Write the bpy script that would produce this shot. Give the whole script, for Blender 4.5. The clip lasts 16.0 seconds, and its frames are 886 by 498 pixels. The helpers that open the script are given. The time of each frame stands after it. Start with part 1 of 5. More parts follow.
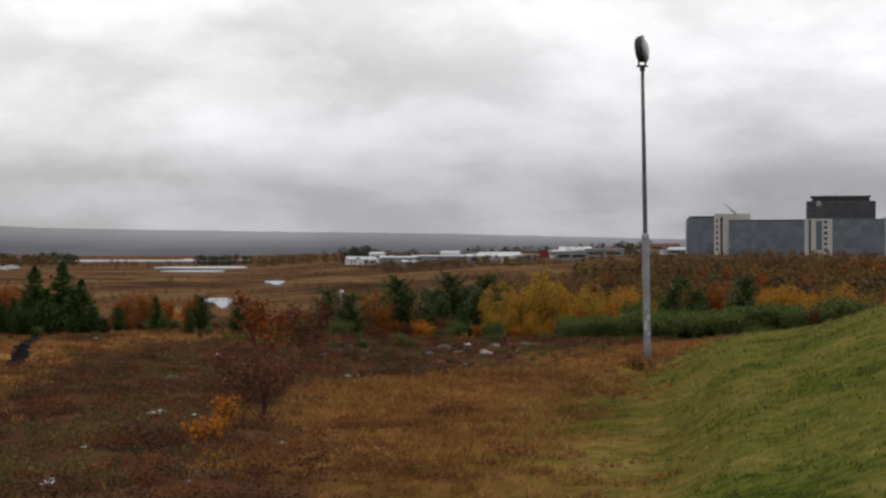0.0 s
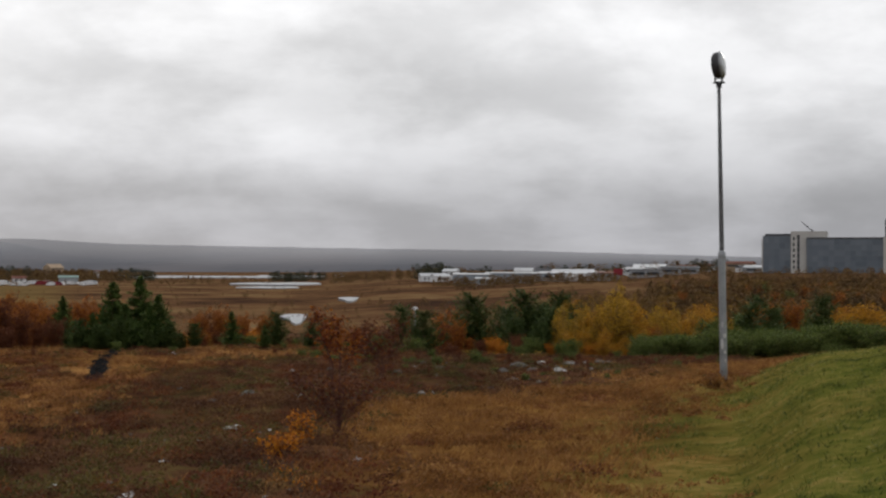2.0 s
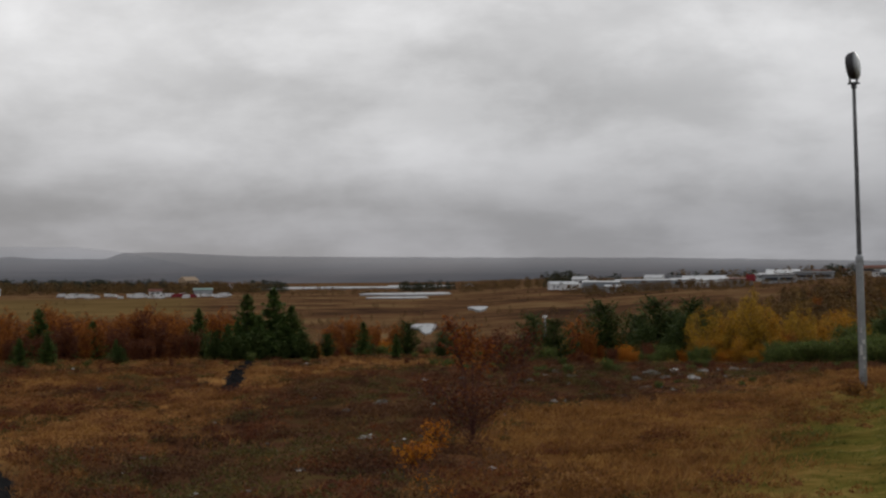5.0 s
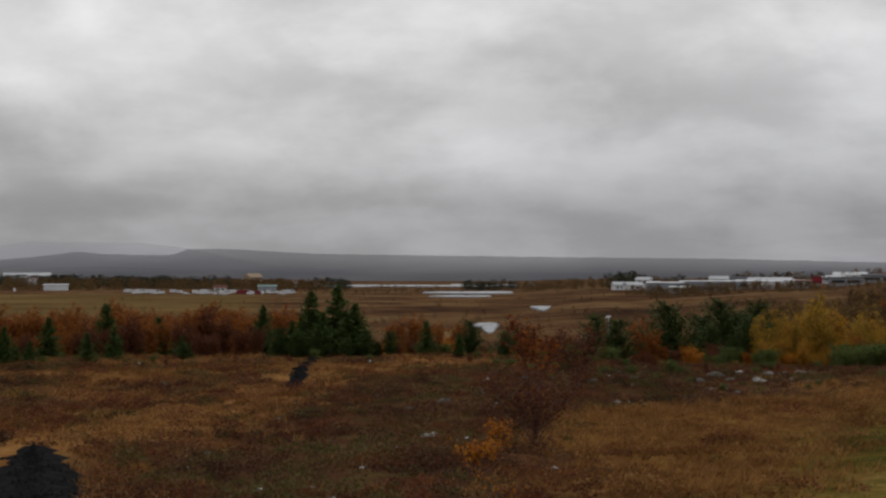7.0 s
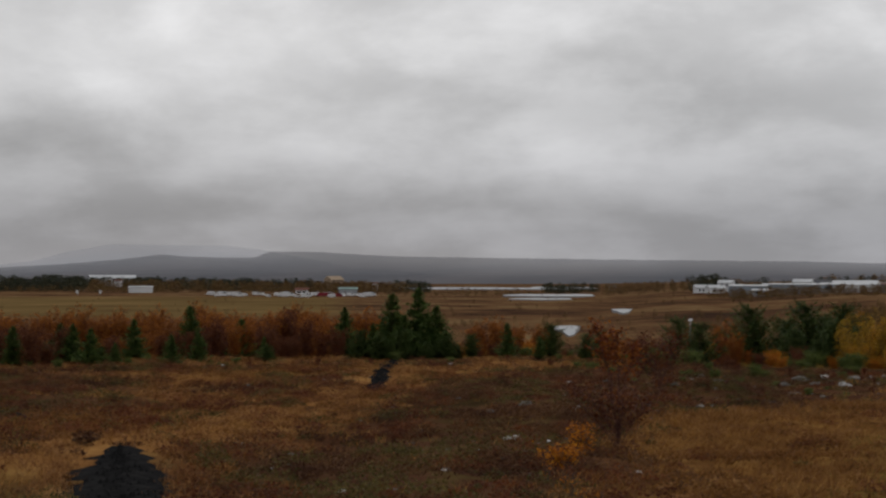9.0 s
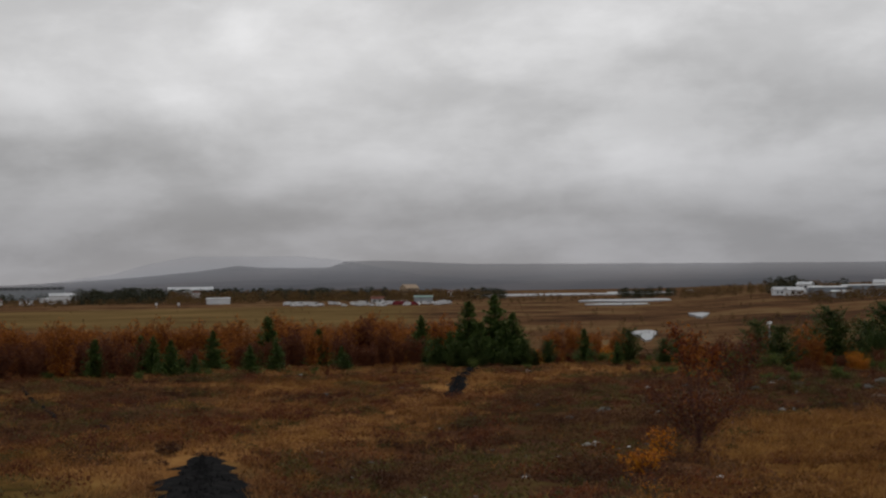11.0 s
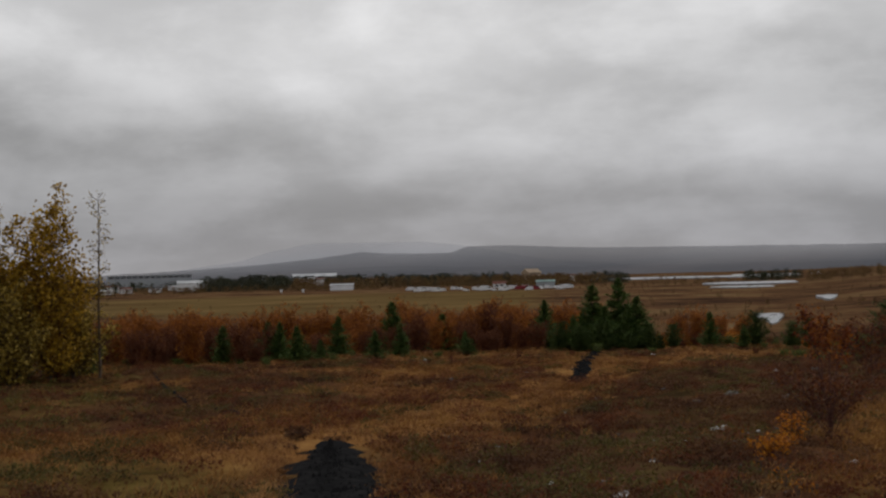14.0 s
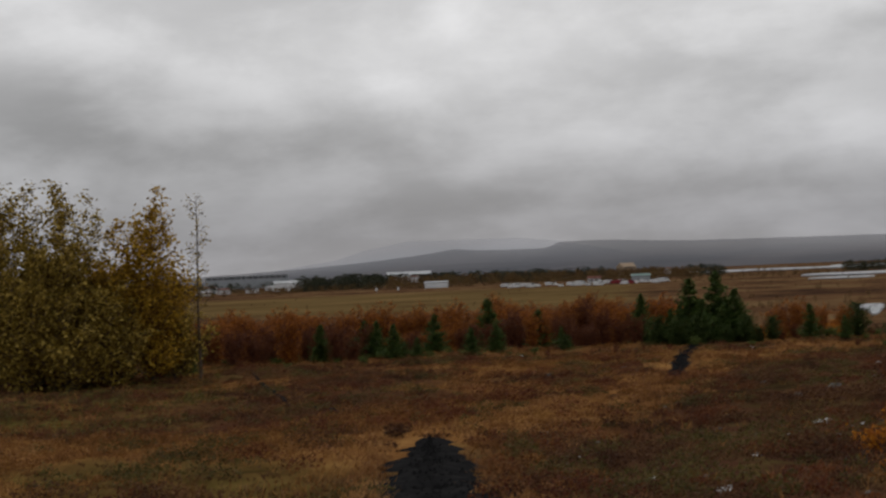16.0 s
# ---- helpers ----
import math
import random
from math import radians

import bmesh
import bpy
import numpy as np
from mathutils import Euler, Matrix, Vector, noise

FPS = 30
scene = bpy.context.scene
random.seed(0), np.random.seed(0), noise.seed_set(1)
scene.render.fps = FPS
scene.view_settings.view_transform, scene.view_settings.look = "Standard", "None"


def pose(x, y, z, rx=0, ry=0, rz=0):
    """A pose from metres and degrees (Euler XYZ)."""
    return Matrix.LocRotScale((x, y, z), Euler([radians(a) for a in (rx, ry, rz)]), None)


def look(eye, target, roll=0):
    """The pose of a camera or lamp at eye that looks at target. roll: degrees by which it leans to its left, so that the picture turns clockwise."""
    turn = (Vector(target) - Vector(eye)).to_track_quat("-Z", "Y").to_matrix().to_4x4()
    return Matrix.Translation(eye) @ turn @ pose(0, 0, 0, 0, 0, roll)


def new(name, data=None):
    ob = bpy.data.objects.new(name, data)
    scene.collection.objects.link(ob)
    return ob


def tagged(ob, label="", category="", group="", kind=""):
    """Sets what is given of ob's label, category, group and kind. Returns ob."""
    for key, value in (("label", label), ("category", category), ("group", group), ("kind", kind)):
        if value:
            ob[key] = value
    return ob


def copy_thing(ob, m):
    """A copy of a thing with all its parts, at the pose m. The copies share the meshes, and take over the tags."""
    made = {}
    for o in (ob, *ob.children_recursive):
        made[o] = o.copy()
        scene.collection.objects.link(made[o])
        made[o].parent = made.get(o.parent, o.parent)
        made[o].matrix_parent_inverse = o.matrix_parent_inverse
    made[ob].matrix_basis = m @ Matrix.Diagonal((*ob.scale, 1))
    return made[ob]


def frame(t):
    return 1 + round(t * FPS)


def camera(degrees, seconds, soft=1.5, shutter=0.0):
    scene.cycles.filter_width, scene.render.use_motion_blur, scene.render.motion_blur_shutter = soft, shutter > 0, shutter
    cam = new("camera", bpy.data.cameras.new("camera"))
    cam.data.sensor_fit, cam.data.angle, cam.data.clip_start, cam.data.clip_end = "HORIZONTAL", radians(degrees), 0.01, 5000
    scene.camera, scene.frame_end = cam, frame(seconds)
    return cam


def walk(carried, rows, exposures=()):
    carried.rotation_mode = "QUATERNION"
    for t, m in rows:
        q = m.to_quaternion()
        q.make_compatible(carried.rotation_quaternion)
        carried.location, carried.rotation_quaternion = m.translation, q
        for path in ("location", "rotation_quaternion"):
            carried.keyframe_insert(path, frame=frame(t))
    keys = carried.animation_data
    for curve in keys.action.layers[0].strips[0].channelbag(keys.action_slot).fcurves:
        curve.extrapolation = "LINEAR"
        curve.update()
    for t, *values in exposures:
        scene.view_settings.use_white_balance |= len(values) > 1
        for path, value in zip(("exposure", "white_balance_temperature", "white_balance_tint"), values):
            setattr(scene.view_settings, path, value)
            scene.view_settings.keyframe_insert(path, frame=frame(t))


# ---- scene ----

# ---- camera: turned by hand on the spot, held at arm's length ----
cam = camera(33.64, 16.0, soft=2.4, shutter=0.5)
ARM = 0.35
ROWS = [
    (0.0, 0.00, 0.00, 0.00), (0.5, 0.90, 0.05, 0.16), (1.0, 2.10, 0.36, 0.30), (1.5, 2.27, 0.63, 0.37),
    (2.0, 2.87, 0.66, -0.18), (2.5, 3.40, 0.80, -0.16), (3.0, 4.57, 0.91, 0.36), (3.5, 5.36, 1.01, 0.46),
    (4.0, 6.58, 0.61, 0.94), (4.5, 7.06, 0.99, 0.58), (5.0, 7.90, 1.02, 0.55), (7.5, 11.23, 1.03, -0.08),
    (8.0, 12.17, 1.12, -0.07), (8.5, 12.53, 1.26, -0.21), (9.0, 13.50, 1.09, -0.07), (11.5, 17.23, 1.39, 1.15),
    (12.0, 18.13, 1.22, 1.38), (12.5, 18.82, 1.05, 1.50), (13.0, 19.97, 0.89, 1.38), (13.5, 20.84, 0.67, 1.51),
    (14.0, 21.19, 0.89, 1.46), (14.5, 21.81, 1.27, 1.85), (15.0, 23.10, 2.04, 2.11), (15.5, 23.87, 1.54, 1.58),
    (16.0, 24.87, 0.88, 2.47),
]
EXPOSURES = [(0.0, 0.20), (1.5, 0.18), (3.5, -0.33), (4.0, -0.38), (5.0, -0.32), (9.0, -0.36), (16.0, -0.42)]
walk(cam, [(t, pose(-ARM * math.sin(radians(yaw)), ARM * math.cos(radians(yaw)), 1.6, 90 + pitch, roll, yaw))
           for t, yaw, pitch, roll in ROWS], EXPOSURES)

# ---- overcast sky and a weak, wide sun behind the cloud ----
SUN_AZ, SUN_EL = -22.0, 24.0


def N(nt, kind, **values):
    node = nt.nodes.new(kind)
    for key, value in values.items():
        if key in node.inputs:
            node.inputs[key].default_value = value
        else:
            setattr(node, key, value)
    return node


def make_world():
    world = bpy.data.worlds.new("overcast")
    scene.world = world
    world.use_nodes = True
    nt = world.node_tree
    nt.nodes.clear()
    L = nt.links.new
    sky = N(nt, "ShaderNodeTexSky", sky_type="NISHITA", sun_disc=False, sun_elevation=radians(SUN_EL), sun_rotation=radians(SUN_AZ))
    dim = N(nt, "ShaderNodeVectorMath", operation="SCALE")
    dim.inputs["Scale"].default_value = 0.08
    L(sky.outputs[0], dim.inputs[0])
    co = N(nt, "ShaderNodeTexCoord")
    sep = N(nt, "ShaderNodeSeparateXYZ")
    L(co.outputs["Generated"], sep.inputs[0])
    up = N(nt, "ShaderNodeMath", operation="MAXIMUM")
    L(sep.outputs["Z"], up.inputs[0])
    up.inputs[1].default_value = 0.0
    lift = N(nt, "ShaderNodeMath", operation="ADD")
    L(up.outputs[0], lift.inputs[0])
    lift.inputs[1].default_value = 0.22
    div = [N(nt, "ShaderNodeMath", operation="DIVIDE") for _ in range(2)]
    flat = N(nt, "ShaderNodeCombineXYZ")
    for i, axis in enumerate("XY"):
        L(sep.outputs[axis], div[i].inputs[0])
        L(lift.outputs[0], div[i].inputs[1])
        L(div[i].outputs[0], flat.inputs[i])
    tall = N(nt, "ShaderNodeMapping")
    tall.inputs["Scale"].default_value = (1.0, 1.0, 2.1)
    L(co.outputs["Generated"], tall.inputs[0])
    big = N(nt, "ShaderNodeTexNoise", Scale=8.5, Detail=9.0, Roughness=0.56, Distortion=0.15)
    mid = N(nt, "ShaderNodeTexNoise", Scale=2.0, Detail=7.0, Roughness=0.52, Distortion=0.15)
    L(tall.outputs[0], big.inputs["Vector"])
    L(flat.outputs[0], mid.inputs["Vector"])
    both = N(nt, "ShaderNodeMix", data_type="FLOAT")
    both.inputs[0].default_value = 0.4
    L(big.outputs[0], both.inputs[2])
    L(mid.outputs[0], both.inputs[3])
    mottle = N(nt, "ShaderNodeMapRange", interpolation_type="SMOOTHSTEP")
    for key, value in (("From Min", 0.36), ("From Max", 0.64), ("To Min", 0.85), ("To Max", 1.18)):
        mottle.inputs[key].default_value = value
    L(both.outputs[0], mottle.inputs["Value"])
    # the cloud deck is deeper grey low down, with a paler strip of rain on the horizon
    grad = N(nt, "ShaderNodeValToRGB")
    els = grad.color_ramp.elements
    els[0].position, els[0].color = 0.0, (0.415, 0.418, 0.445, 1)
    els[1].position, els[1].color = 0.5, (0.86, 0.857, 0.87, 1)
    for p, c in ((0.025, (0.405, 0.409, 0.435)), (0.045, (0.44, 0.443, 0.465)), (0.07, (0.565, 0.568, 0.588)), (0.105, (0.675, 0.677, 0.692)), (0.16, (0.785, 0.785, 0.796))):
        els.new(p).color = (*c, 1)
    L(up.outputs[0], grad.inputs[0])
    # heaps and hollows of the deck: bearing, height (degrees), half width, half height, strength
    heaps = ((-14, 5.0, 16, 9, -0.07), (-16, 8.0, 6, 3.5, 0.16), (-9.8, 6.6, 3.0, 1.6, 0.10), (-2.5, 6, 6, 1.8, 0.08), (4.5, 6.3, 8, 1.3, -0.14), (8.6, 4.9, 4, 1.2, 0.17), (8, 7.8, 7, 1.5, -0.09),
             (0, 8.8, 8, 2, 0.06), (14, 3.0, 10, 1.1, -0.10), (17, 5.2, 5, 1.1, 0.12), (24, 8.6, 9, 2.6, 0.22), (29, 5.2, 8, 1.6, -0.13), (27, 2.8, 12, 1.1, -0.08), (39, 10.5, 6, 2, 0.08), (41, 6, 8, 2.6, -0.24), (36, 4.5, 9, 3.0, -0.10), (12, 9.6, 4, 1.4, 0.10), (-4, 8.2, 4, 1.2, 0.04), (-8, 2.4, 12, 1.1, -0.08))
    bearing = N(nt, "ShaderNodeMath", operation="ARCTAN2")
    minus = N(nt, "ShaderNodeMath", operation="MULTIPLY")
    minus.inputs[1].default_value = -1.0
    L(sep.outputs["X"], minus.inputs[0])
    L(minus.outputs[0], bearing.inputs[0])
    L(sep.outputs["Y"], bearing.inputs[1])
    height = N(nt, "ShaderNodeMath", operation="ARCSINE")
    L(sep.outputs["Z"], height.inputs[0])
    polar = N(nt, "ShaderNodeCombineXYZ")
    L(bearing.outputs[0], polar.inputs[0])
    L(height.outputs[0], polar.inputs[1])
    deg = N(nt, "ShaderNodeVectorMath", operation="SCALE")
    deg.inputs["Scale"].default_value = 180 / math.pi
    L(polar.outputs[0], deg.inputs[0])
    warp = N(nt, "ShaderNodeTexNoise", Scale=9.0, Detail=6.0, Roughness=0.55)
    L(co.outputs["Generated"], warp.inputs["Vector"])
    shift = N(nt, "ShaderNodeVectorMath", operation="MULTIPLY_ADD")
    L(warp.outputs["Color"], shift.inputs[0])
    shift.inputs[1].default_value = (9.0, 3.2, 0.0)
    shift.inputs[2].default_value = (-4.5, -1.6, 0.0)
    where = N(nt, "ShaderNodeVectorMath", operation="ADD")
    L(deg.outputs[0], where.inputs[0])
    L(shift.outputs[0], where.inputs[1])
    total = mottle.outputs[0]
    for a, e, w, h, k in heaps:
        off = N(nt, "ShaderNodeVectorMath", operation="MULTIPLY_ADD")
        off.inputs[1].default_value = (1 / w, 1 / h, 0.0)
        off.inputs[2].default_value = (-a / w, -e / h, 0.0)
        L(where.outputs[0], off.inputs[0])
        length = N(nt, "ShaderNodeVectorMath", operation="LENGTH")
        L(off.outputs[0], length.inputs[0])
        heap = N(nt, "ShaderNodeMapRange", interpolation_type="SMOOTHERSTEP")
        for key, value in (("From Min", 0.0), ("From Max", 1.5), ("To Min", k), ("To Max", 0.0)):
            heap.inputs[key].default_value = value
        L(length.outputs["Value"], heap.inputs["Value"])
        add = N(nt, "ShaderNodeMath", operation="ADD")
        L(total, add.inputs[0])
        L(heap.outputs[0], add.inputs[1])
        total = add.outputs[0]
    lit = N(nt, "ShaderNodeVectorMath", operation="SCALE")
    L(grad.outputs[0], lit.inputs[0])
    L(total, lit.inputs["Scale"])
    veil = N(nt, "ShaderNodeMix", data_type="RGBA")
    veil.inputs[0].default_value = 0.985
    L(dim.outputs[0], veil.inputs[6])
    L(lit.outputs[0], veil.inputs[7])
    bg = N(nt, "ShaderNodeBackground", Strength=1.0)
    out = N(nt, "ShaderNodeOutputWorld")
    L(veil.outputs[2], bg.inputs[0])
    L(bg.outputs[0], out.inputs[0])


make_world()
sun_data = bpy.data.lights.new("sun", "SUN")
sun_data.energy, sun_data.angle, sun_data.color = 0.7, radians(25), (1.0, 0.97, 0.92)
sun = new("sun", sun_data)
sun.matrix_world = look((0, 0, 60), (20 * math.sin(radians(SUN_AZ)), -20 * math.cos(radians(SUN_AZ)), 60 - 20 * math.tan(radians(SUN_EL))))


# ---- materials ----
def material(name, ramp, rough=0.8, metal=0.0, scale=6.0, fine=60.0, bump=0.3, by="noise", leaf=0.0, gloss=0.1, dist=0.02, pieces=0.65):
    """A surface whose colour runs along a ramp of colours: by noise at two scales, or piece by piece (island, object)."""
    m = bpy.data.materials.new(name)
    m.use_nodes = True
    nt = m.node_tree
    L = nt.links.new
    b = nt.nodes["Principled BSDF"]
    b.inputs["Roughness"].default_value, b.inputs["Metallic"].default_value = rough, metal
    b.inputs["Specular IOR Level"].default_value = gloss
    co = N(nt, "ShaderNodeTexCoord")
    n1 = N(nt, "ShaderNodeTexNoise", Scale=scale, Detail=6.0, Roughness=0.6)
    n2 = N(nt, "ShaderNodeTexNoise", Scale=fine, Detail=4.0, Roughness=0.6)
    for n in (n1, n2):
        L(co.outputs["Object"], n.inputs["Vector"])
    mix = N(nt, "ShaderNodeMix", data_type="FLOAT")
    mix.inputs[0].default_value = 0.4
    L(n1.outputs[0], mix.inputs[2])
    L(n2.outputs[0], mix.inputs[3])
    factor = mix.outputs[0]
    spread = (0.32, 0.68)
    if by in ("island", "object"):
        if by == "island":
            rnd = N(nt, "ShaderNodeNewGeometry").outputs["Random Per Island"]
        else:
            rnd = N(nt, "ShaderNodeObjectInfo").outputs["Random"]
        mix2 = N(nt, "ShaderNodeMix", data_type="FLOAT")
        mix2.inputs[0].default_value = pieces
        L(factor, mix2.inputs[2])
        L(rnd, mix2.inputs[3])
        factor = mix2.outputs[0]
        spread = (0.2, 0.8) if pieces > 0.5 else (0.3, 0.7) if pieces > 0.25 else (0.40, 0.60)
    r = N(nt, "ShaderNodeValToRGB")
    els = r.color_ramp.elements
    while len(els) < len(ramp):
        els.new(0.5)
    for i, c in enumerate(ramp):
        els[i].position = spread[0] + (spread[1] - spread[0]) * i / max(1, len(ramp) - 1)
        els[i].color = (*c, 1)
    L(factor, r.inputs[0])
    L(r.outputs[0], b.inputs["Base Color"])
    if bump:
        bp = N(nt, "ShaderNodeBump", Strength=bump, Distance=dist)
        L(mix.outputs[0], bp.inputs["Height"])
        L(bp.outputs[0], b.inputs["Normal"])
    if leaf:
        tr = N(nt, "ShaderNodeBsdfTranslucent")
        L(r.outputs[0], tr.inputs[0])
        ms = N(nt, "ShaderNodeMixShader")
        ms.inputs[0].default_value = leaf
        L(b.outputs[0], ms.inputs[1])
        L(tr.outputs[0], ms.inputs[2])
        L(ms.outputs[0], nt.nodes["Material Output"].inputs[0])
    return m


M = {
    "bark": material("bark", [(0.05, 0.035, 0.028), (0.11, 0.08, 0.06)], 0.9, scale=9),
    "red_bark": material("red_bark", [(0.05, 0.022, 0.018), (0.10, 0.045, 0.035)], 0.8, scale=9),
    "crowberry": material("crowberry", [(0.041, 0.034, 0.011), (0.080, 0.064, 0.019), (0.132, 0.103, 0.030)], 0.7, by="island", leaf=0.2, bump=0, scale=0.9, fine=2.6, pieces=0.15),
    "needles": material("needles", [(0.024, 0.045, 0.012), (0.058, 0.095, 0.023), (0.11, 0.15, 0.036)], 0.7, by="island", leaf=0.15, bump=0),
    "pine": material("pine", [(0.019, 0.035, 0.010), (0.045, 0.070, 0.018), (0.080, 0.104, 0.026)], 0.7, by="island", leaf=0.15, bump=0),
    "rust_leaf": material("rust_leaf", [(0.095, 0.027, 0.007), (0.24, 0.075, 0.013), (0.40, 0.15, 0.024)], 0.6, by="island", leaf=0.35, bump=0),
    "sapling_leaf": material("sapling_leaf", [(0.070, 0.017, 0.009), (0.17, 0.044, 0.013), (0.33, 0.115, 0.020)], 0.6, by="island", leaf=0.35, bump=0),
    "red_leaf": material("red_leaf", [(0.055, 0.016, 0.009), (0.105, 0.034, 0.015), (0.18, 0.066, 0.022)], 0.6, by="island", leaf=0.3, bump=0),
    "orange_leaf": material("orange_leaf", [(0.19, 0.058, 0.008), (0.40, 0.13, 0.012), (0.54, 0.23, 0.022)], 0.6, by="island", leaf=0.4, bump=0),
    "amber_leaf": material("amber_leaf", [(0.17, 0.070, 0.010), (0.38, 0.175, 0.015), (0.53, 0.29, 0.028)], 0.6, by="island", leaf=0.4, bump=0),
    "yellow_leaf": material("yellow_leaf", [(0.13, 0.070, 0.012), (0.31, 0.178, 0.018), (0.50, 0.31, 0.035)], 0.6, by="island", leaf=0.4, bump=0),
    "olive_leaf": material("olive_leaf", [(0.085, 0.056, 0.013), (0.22, 0.145, 0.022), (0.46, 0.33, 0.075)], 0.6, by="island", leaf=0.4, bump=0),
    "green_leaf": material("green_leaf", [(0.028, 0.043, 0.010), (0.062, 0.090, 0.018), (0.17, 0.20, 0.050)], 0.6, by="island", leaf=0.3, bump=0),
    "dry_grass": material("dry_grass", [(0.105, 0.044, 0.014), (0.20, 0.090, 0.026), (0.33, 0.172, 0.052)], 0.7, by="island", leaf=0.3, bump=0, scale=0.7, fine=2.4, pieces=0.16),
    "straw": material("straw", [(0.13, 0.055, 0.020), (0.26, 0.122, 0.044), (0.39, 0.215, 0.080)], 0.7, by="island", leaf=0.3, bump=0, scale=0.7, fine=2.4, pieces=0.16),
    "heather": material("heather", [(0.044, 0.0190, 0.011), (0.088, 0.040, 0.020), (0.155, 0.078, 0.034)], 0.8, by="island", leaf=0.2, bump=0, scale=0.9, fine=2.6, pieces=0.12),
    "bilberry": material("bilberry", [(0.056, 0.017, 0.010), (0.108, 0.034, 0.016), (0.175, 0.063, 0.023)], 0.7, by="island", leaf=0.3, bump=0, scale=0.9, fine=2.6, pieces=0.15),
    "lawn_grass": material("lawn_grass", [(0.038, 0.052, 0.010), (0.108, 0.122, 0.024), (0.25, 0.21, 0.056)], 0.6, by="island", leaf=0.3, bump=0, scale=0.8, fine=3.2, pieces=0.14),
    "rock": material("rock", [(0.06, 0.057, 0.053), (0.20, 0.195, 0.185), (0.58, 0.58, 0.56)], 0.85, scale=5, fine=25, bump=0.6, by="object"),
    "dull_rock": material("dull_rock", [(0.045, 0.040, 0.036), (0.10, 0.092, 0.082), (0.22, 0.21, 0.195)], 0.9, scale=5, fine=25, bump=0.6, by="object"),
    "gravel": material("gravel", [(0.008, 0.008, 0.0085), (0.015, 0.0148, 0.0150), (0.030, 0.029, 0.028)], 1.0, scale=6, fine=70, bump=0.5, gloss=0.0),
    "galvanised": material("galvanised", [(0.16, 0.17, 0.18), (0.24, 0.25, 0.26), (0.32, 0.33, 0.34)], 0.5, 0.6, scale=5, fine=40, bump=0.1),
    "dark_grey_metal": material("dark_grey_metal", [(0.055, 0.056, 0.058), (0.10, 0.10, 0.105), (0.15, 0.15, 0.155)], 0.6, 0.3, scale=5, fine=40, bump=0.1),
    "dark_metal": material("dark_metal", [(0.03, 0.031, 0.033), (0.06, 0.06, 0.065)], 0.5, 0.4, scale=8, bump=0.1),
    "lens": material("lens", [(0.35, 0.37, 0.39), (0.5, 0.52, 0.54)], 0.15, 0.0, scale=4, bump=0, gloss=0.6),
    "sticker": material("sticker", [(0.30, 0.30, 0.30), (0.55, 0.55, 0.54)], 0.6, scale=8, bump=0),
    "concrete": material("concrete", [(0.34, 0.33, 0.31), (0.44, 0.43, 0.41)], 0.85, scale=0.15, fine=2, bump=0.05),
    "glass_wall": material("glass_wall", [(0.082, 0.100, 0.122), (0.118, 0.138, 0.164)], 0.22, 0.0, by="object", scale=0.05, fine=0.4, bump=0, gloss=0.5),
    "dark_glass": material("dark_glass", [(0.028, 0.030, 0.036), (0.045, 0.047, 0.053)], 0.25, 0.0, by="object", scale=0.05, fine=0.4, bump=0, gloss=0.4),
    "spandrel": material("spandrel", [(0.085, 0.10, 0.118), (0.115, 0.13, 0.148)], 0.5, 0.2, scale=0.1, bump=0),
    "roof_dark": material("roof_dark", [(0.055, 0.055, 0.06), (0.085, 0.085, 0.09)], 0.8, scale=0.2, bump=0),
    "white_wall": material("white_wall", [(0.48, 0.49, 0.50), (0.66, 0.67, 0.68)], 0.7, scale=0.12, fine=1.5, bump=0.03),
    "grey_wall": material("grey_wall", [(0.20, 0.22, 0.24), (0.30, 0.32, 0.34)], 0.7, scale=0.08, fine=1.0, bump=0.03),
    "blue_wall": material("blue_wall", [(0.17, 0.20, 0.235), (0.27, 0.30, 0.33)], 0.6, scale=0.25, fine=1.2, bump=0.03),
    "steel_roof": material("steel_roof", [(0.28, 0.29, 0.30), (0.55, 0.56, 0.57)], 0.5, 0.1, scale=0.1, fine=1.0, bump=0),
    "red_paint": material("red_paint", [(0.15, 0.018, 0.026), (0.22, 0.03, 0.038)], 0.5, scale=0.5, bump=0),
    "tan_wall": material("tan_wall", [(0.26, 0.19, 0.13), (0.34, 0.26, 0.18)], 0.8, scale=0.3, bump=0),
    "rust_roof": material("rust_roof", [(0.10, 0.04, 0.03), (0.16, 0.07, 0.05)], 0.8, scale=0.3, bump=0),
    "green_roof": material("green_roof", [(0.13, 0.20, 0.18), (0.19, 0.26, 0.24)], 0.6, scale=0.3, bump=0),
    "window": material("window", [(0.02, 0.023, 0.028), (0.035, 0.038, 0.045)], 0.15, by="object", scale=0.5, bump=0, gloss=0.5),
    "rubber": material("rubber", [(0.015, 0.015, 0.015), (0.03, 0.03, 0.03)], 0.9, scale=4, bump=0),
    "far_wood": material("far_wood", [(0.016, 0.022, 0.015), (0.03, 0.038, 0.022), (0.06, 0.05, 0.026)], 0.9, by="island", bump=0, scale=0.02, fine=0.1),
    "slope_leaf": material("slope_leaf", [(0.034, 0.030, 0.014), (0.085, 0.046, 0.020), (0.115, 0.068, 0.024), (0.19, 0.115, 0.028)], 0.9, by="island", bump=0, scale=0.22, fine=0.05, pieces=0.12),
    "far_scrub": material("far_scrub", [(0.05, 0.03, 0.018), (0.11, 0.06, 0.025), (0.17, 0.11, 0.035)], 0.9, by="island", bump=0, scale=0.02, fine=0.1),
}


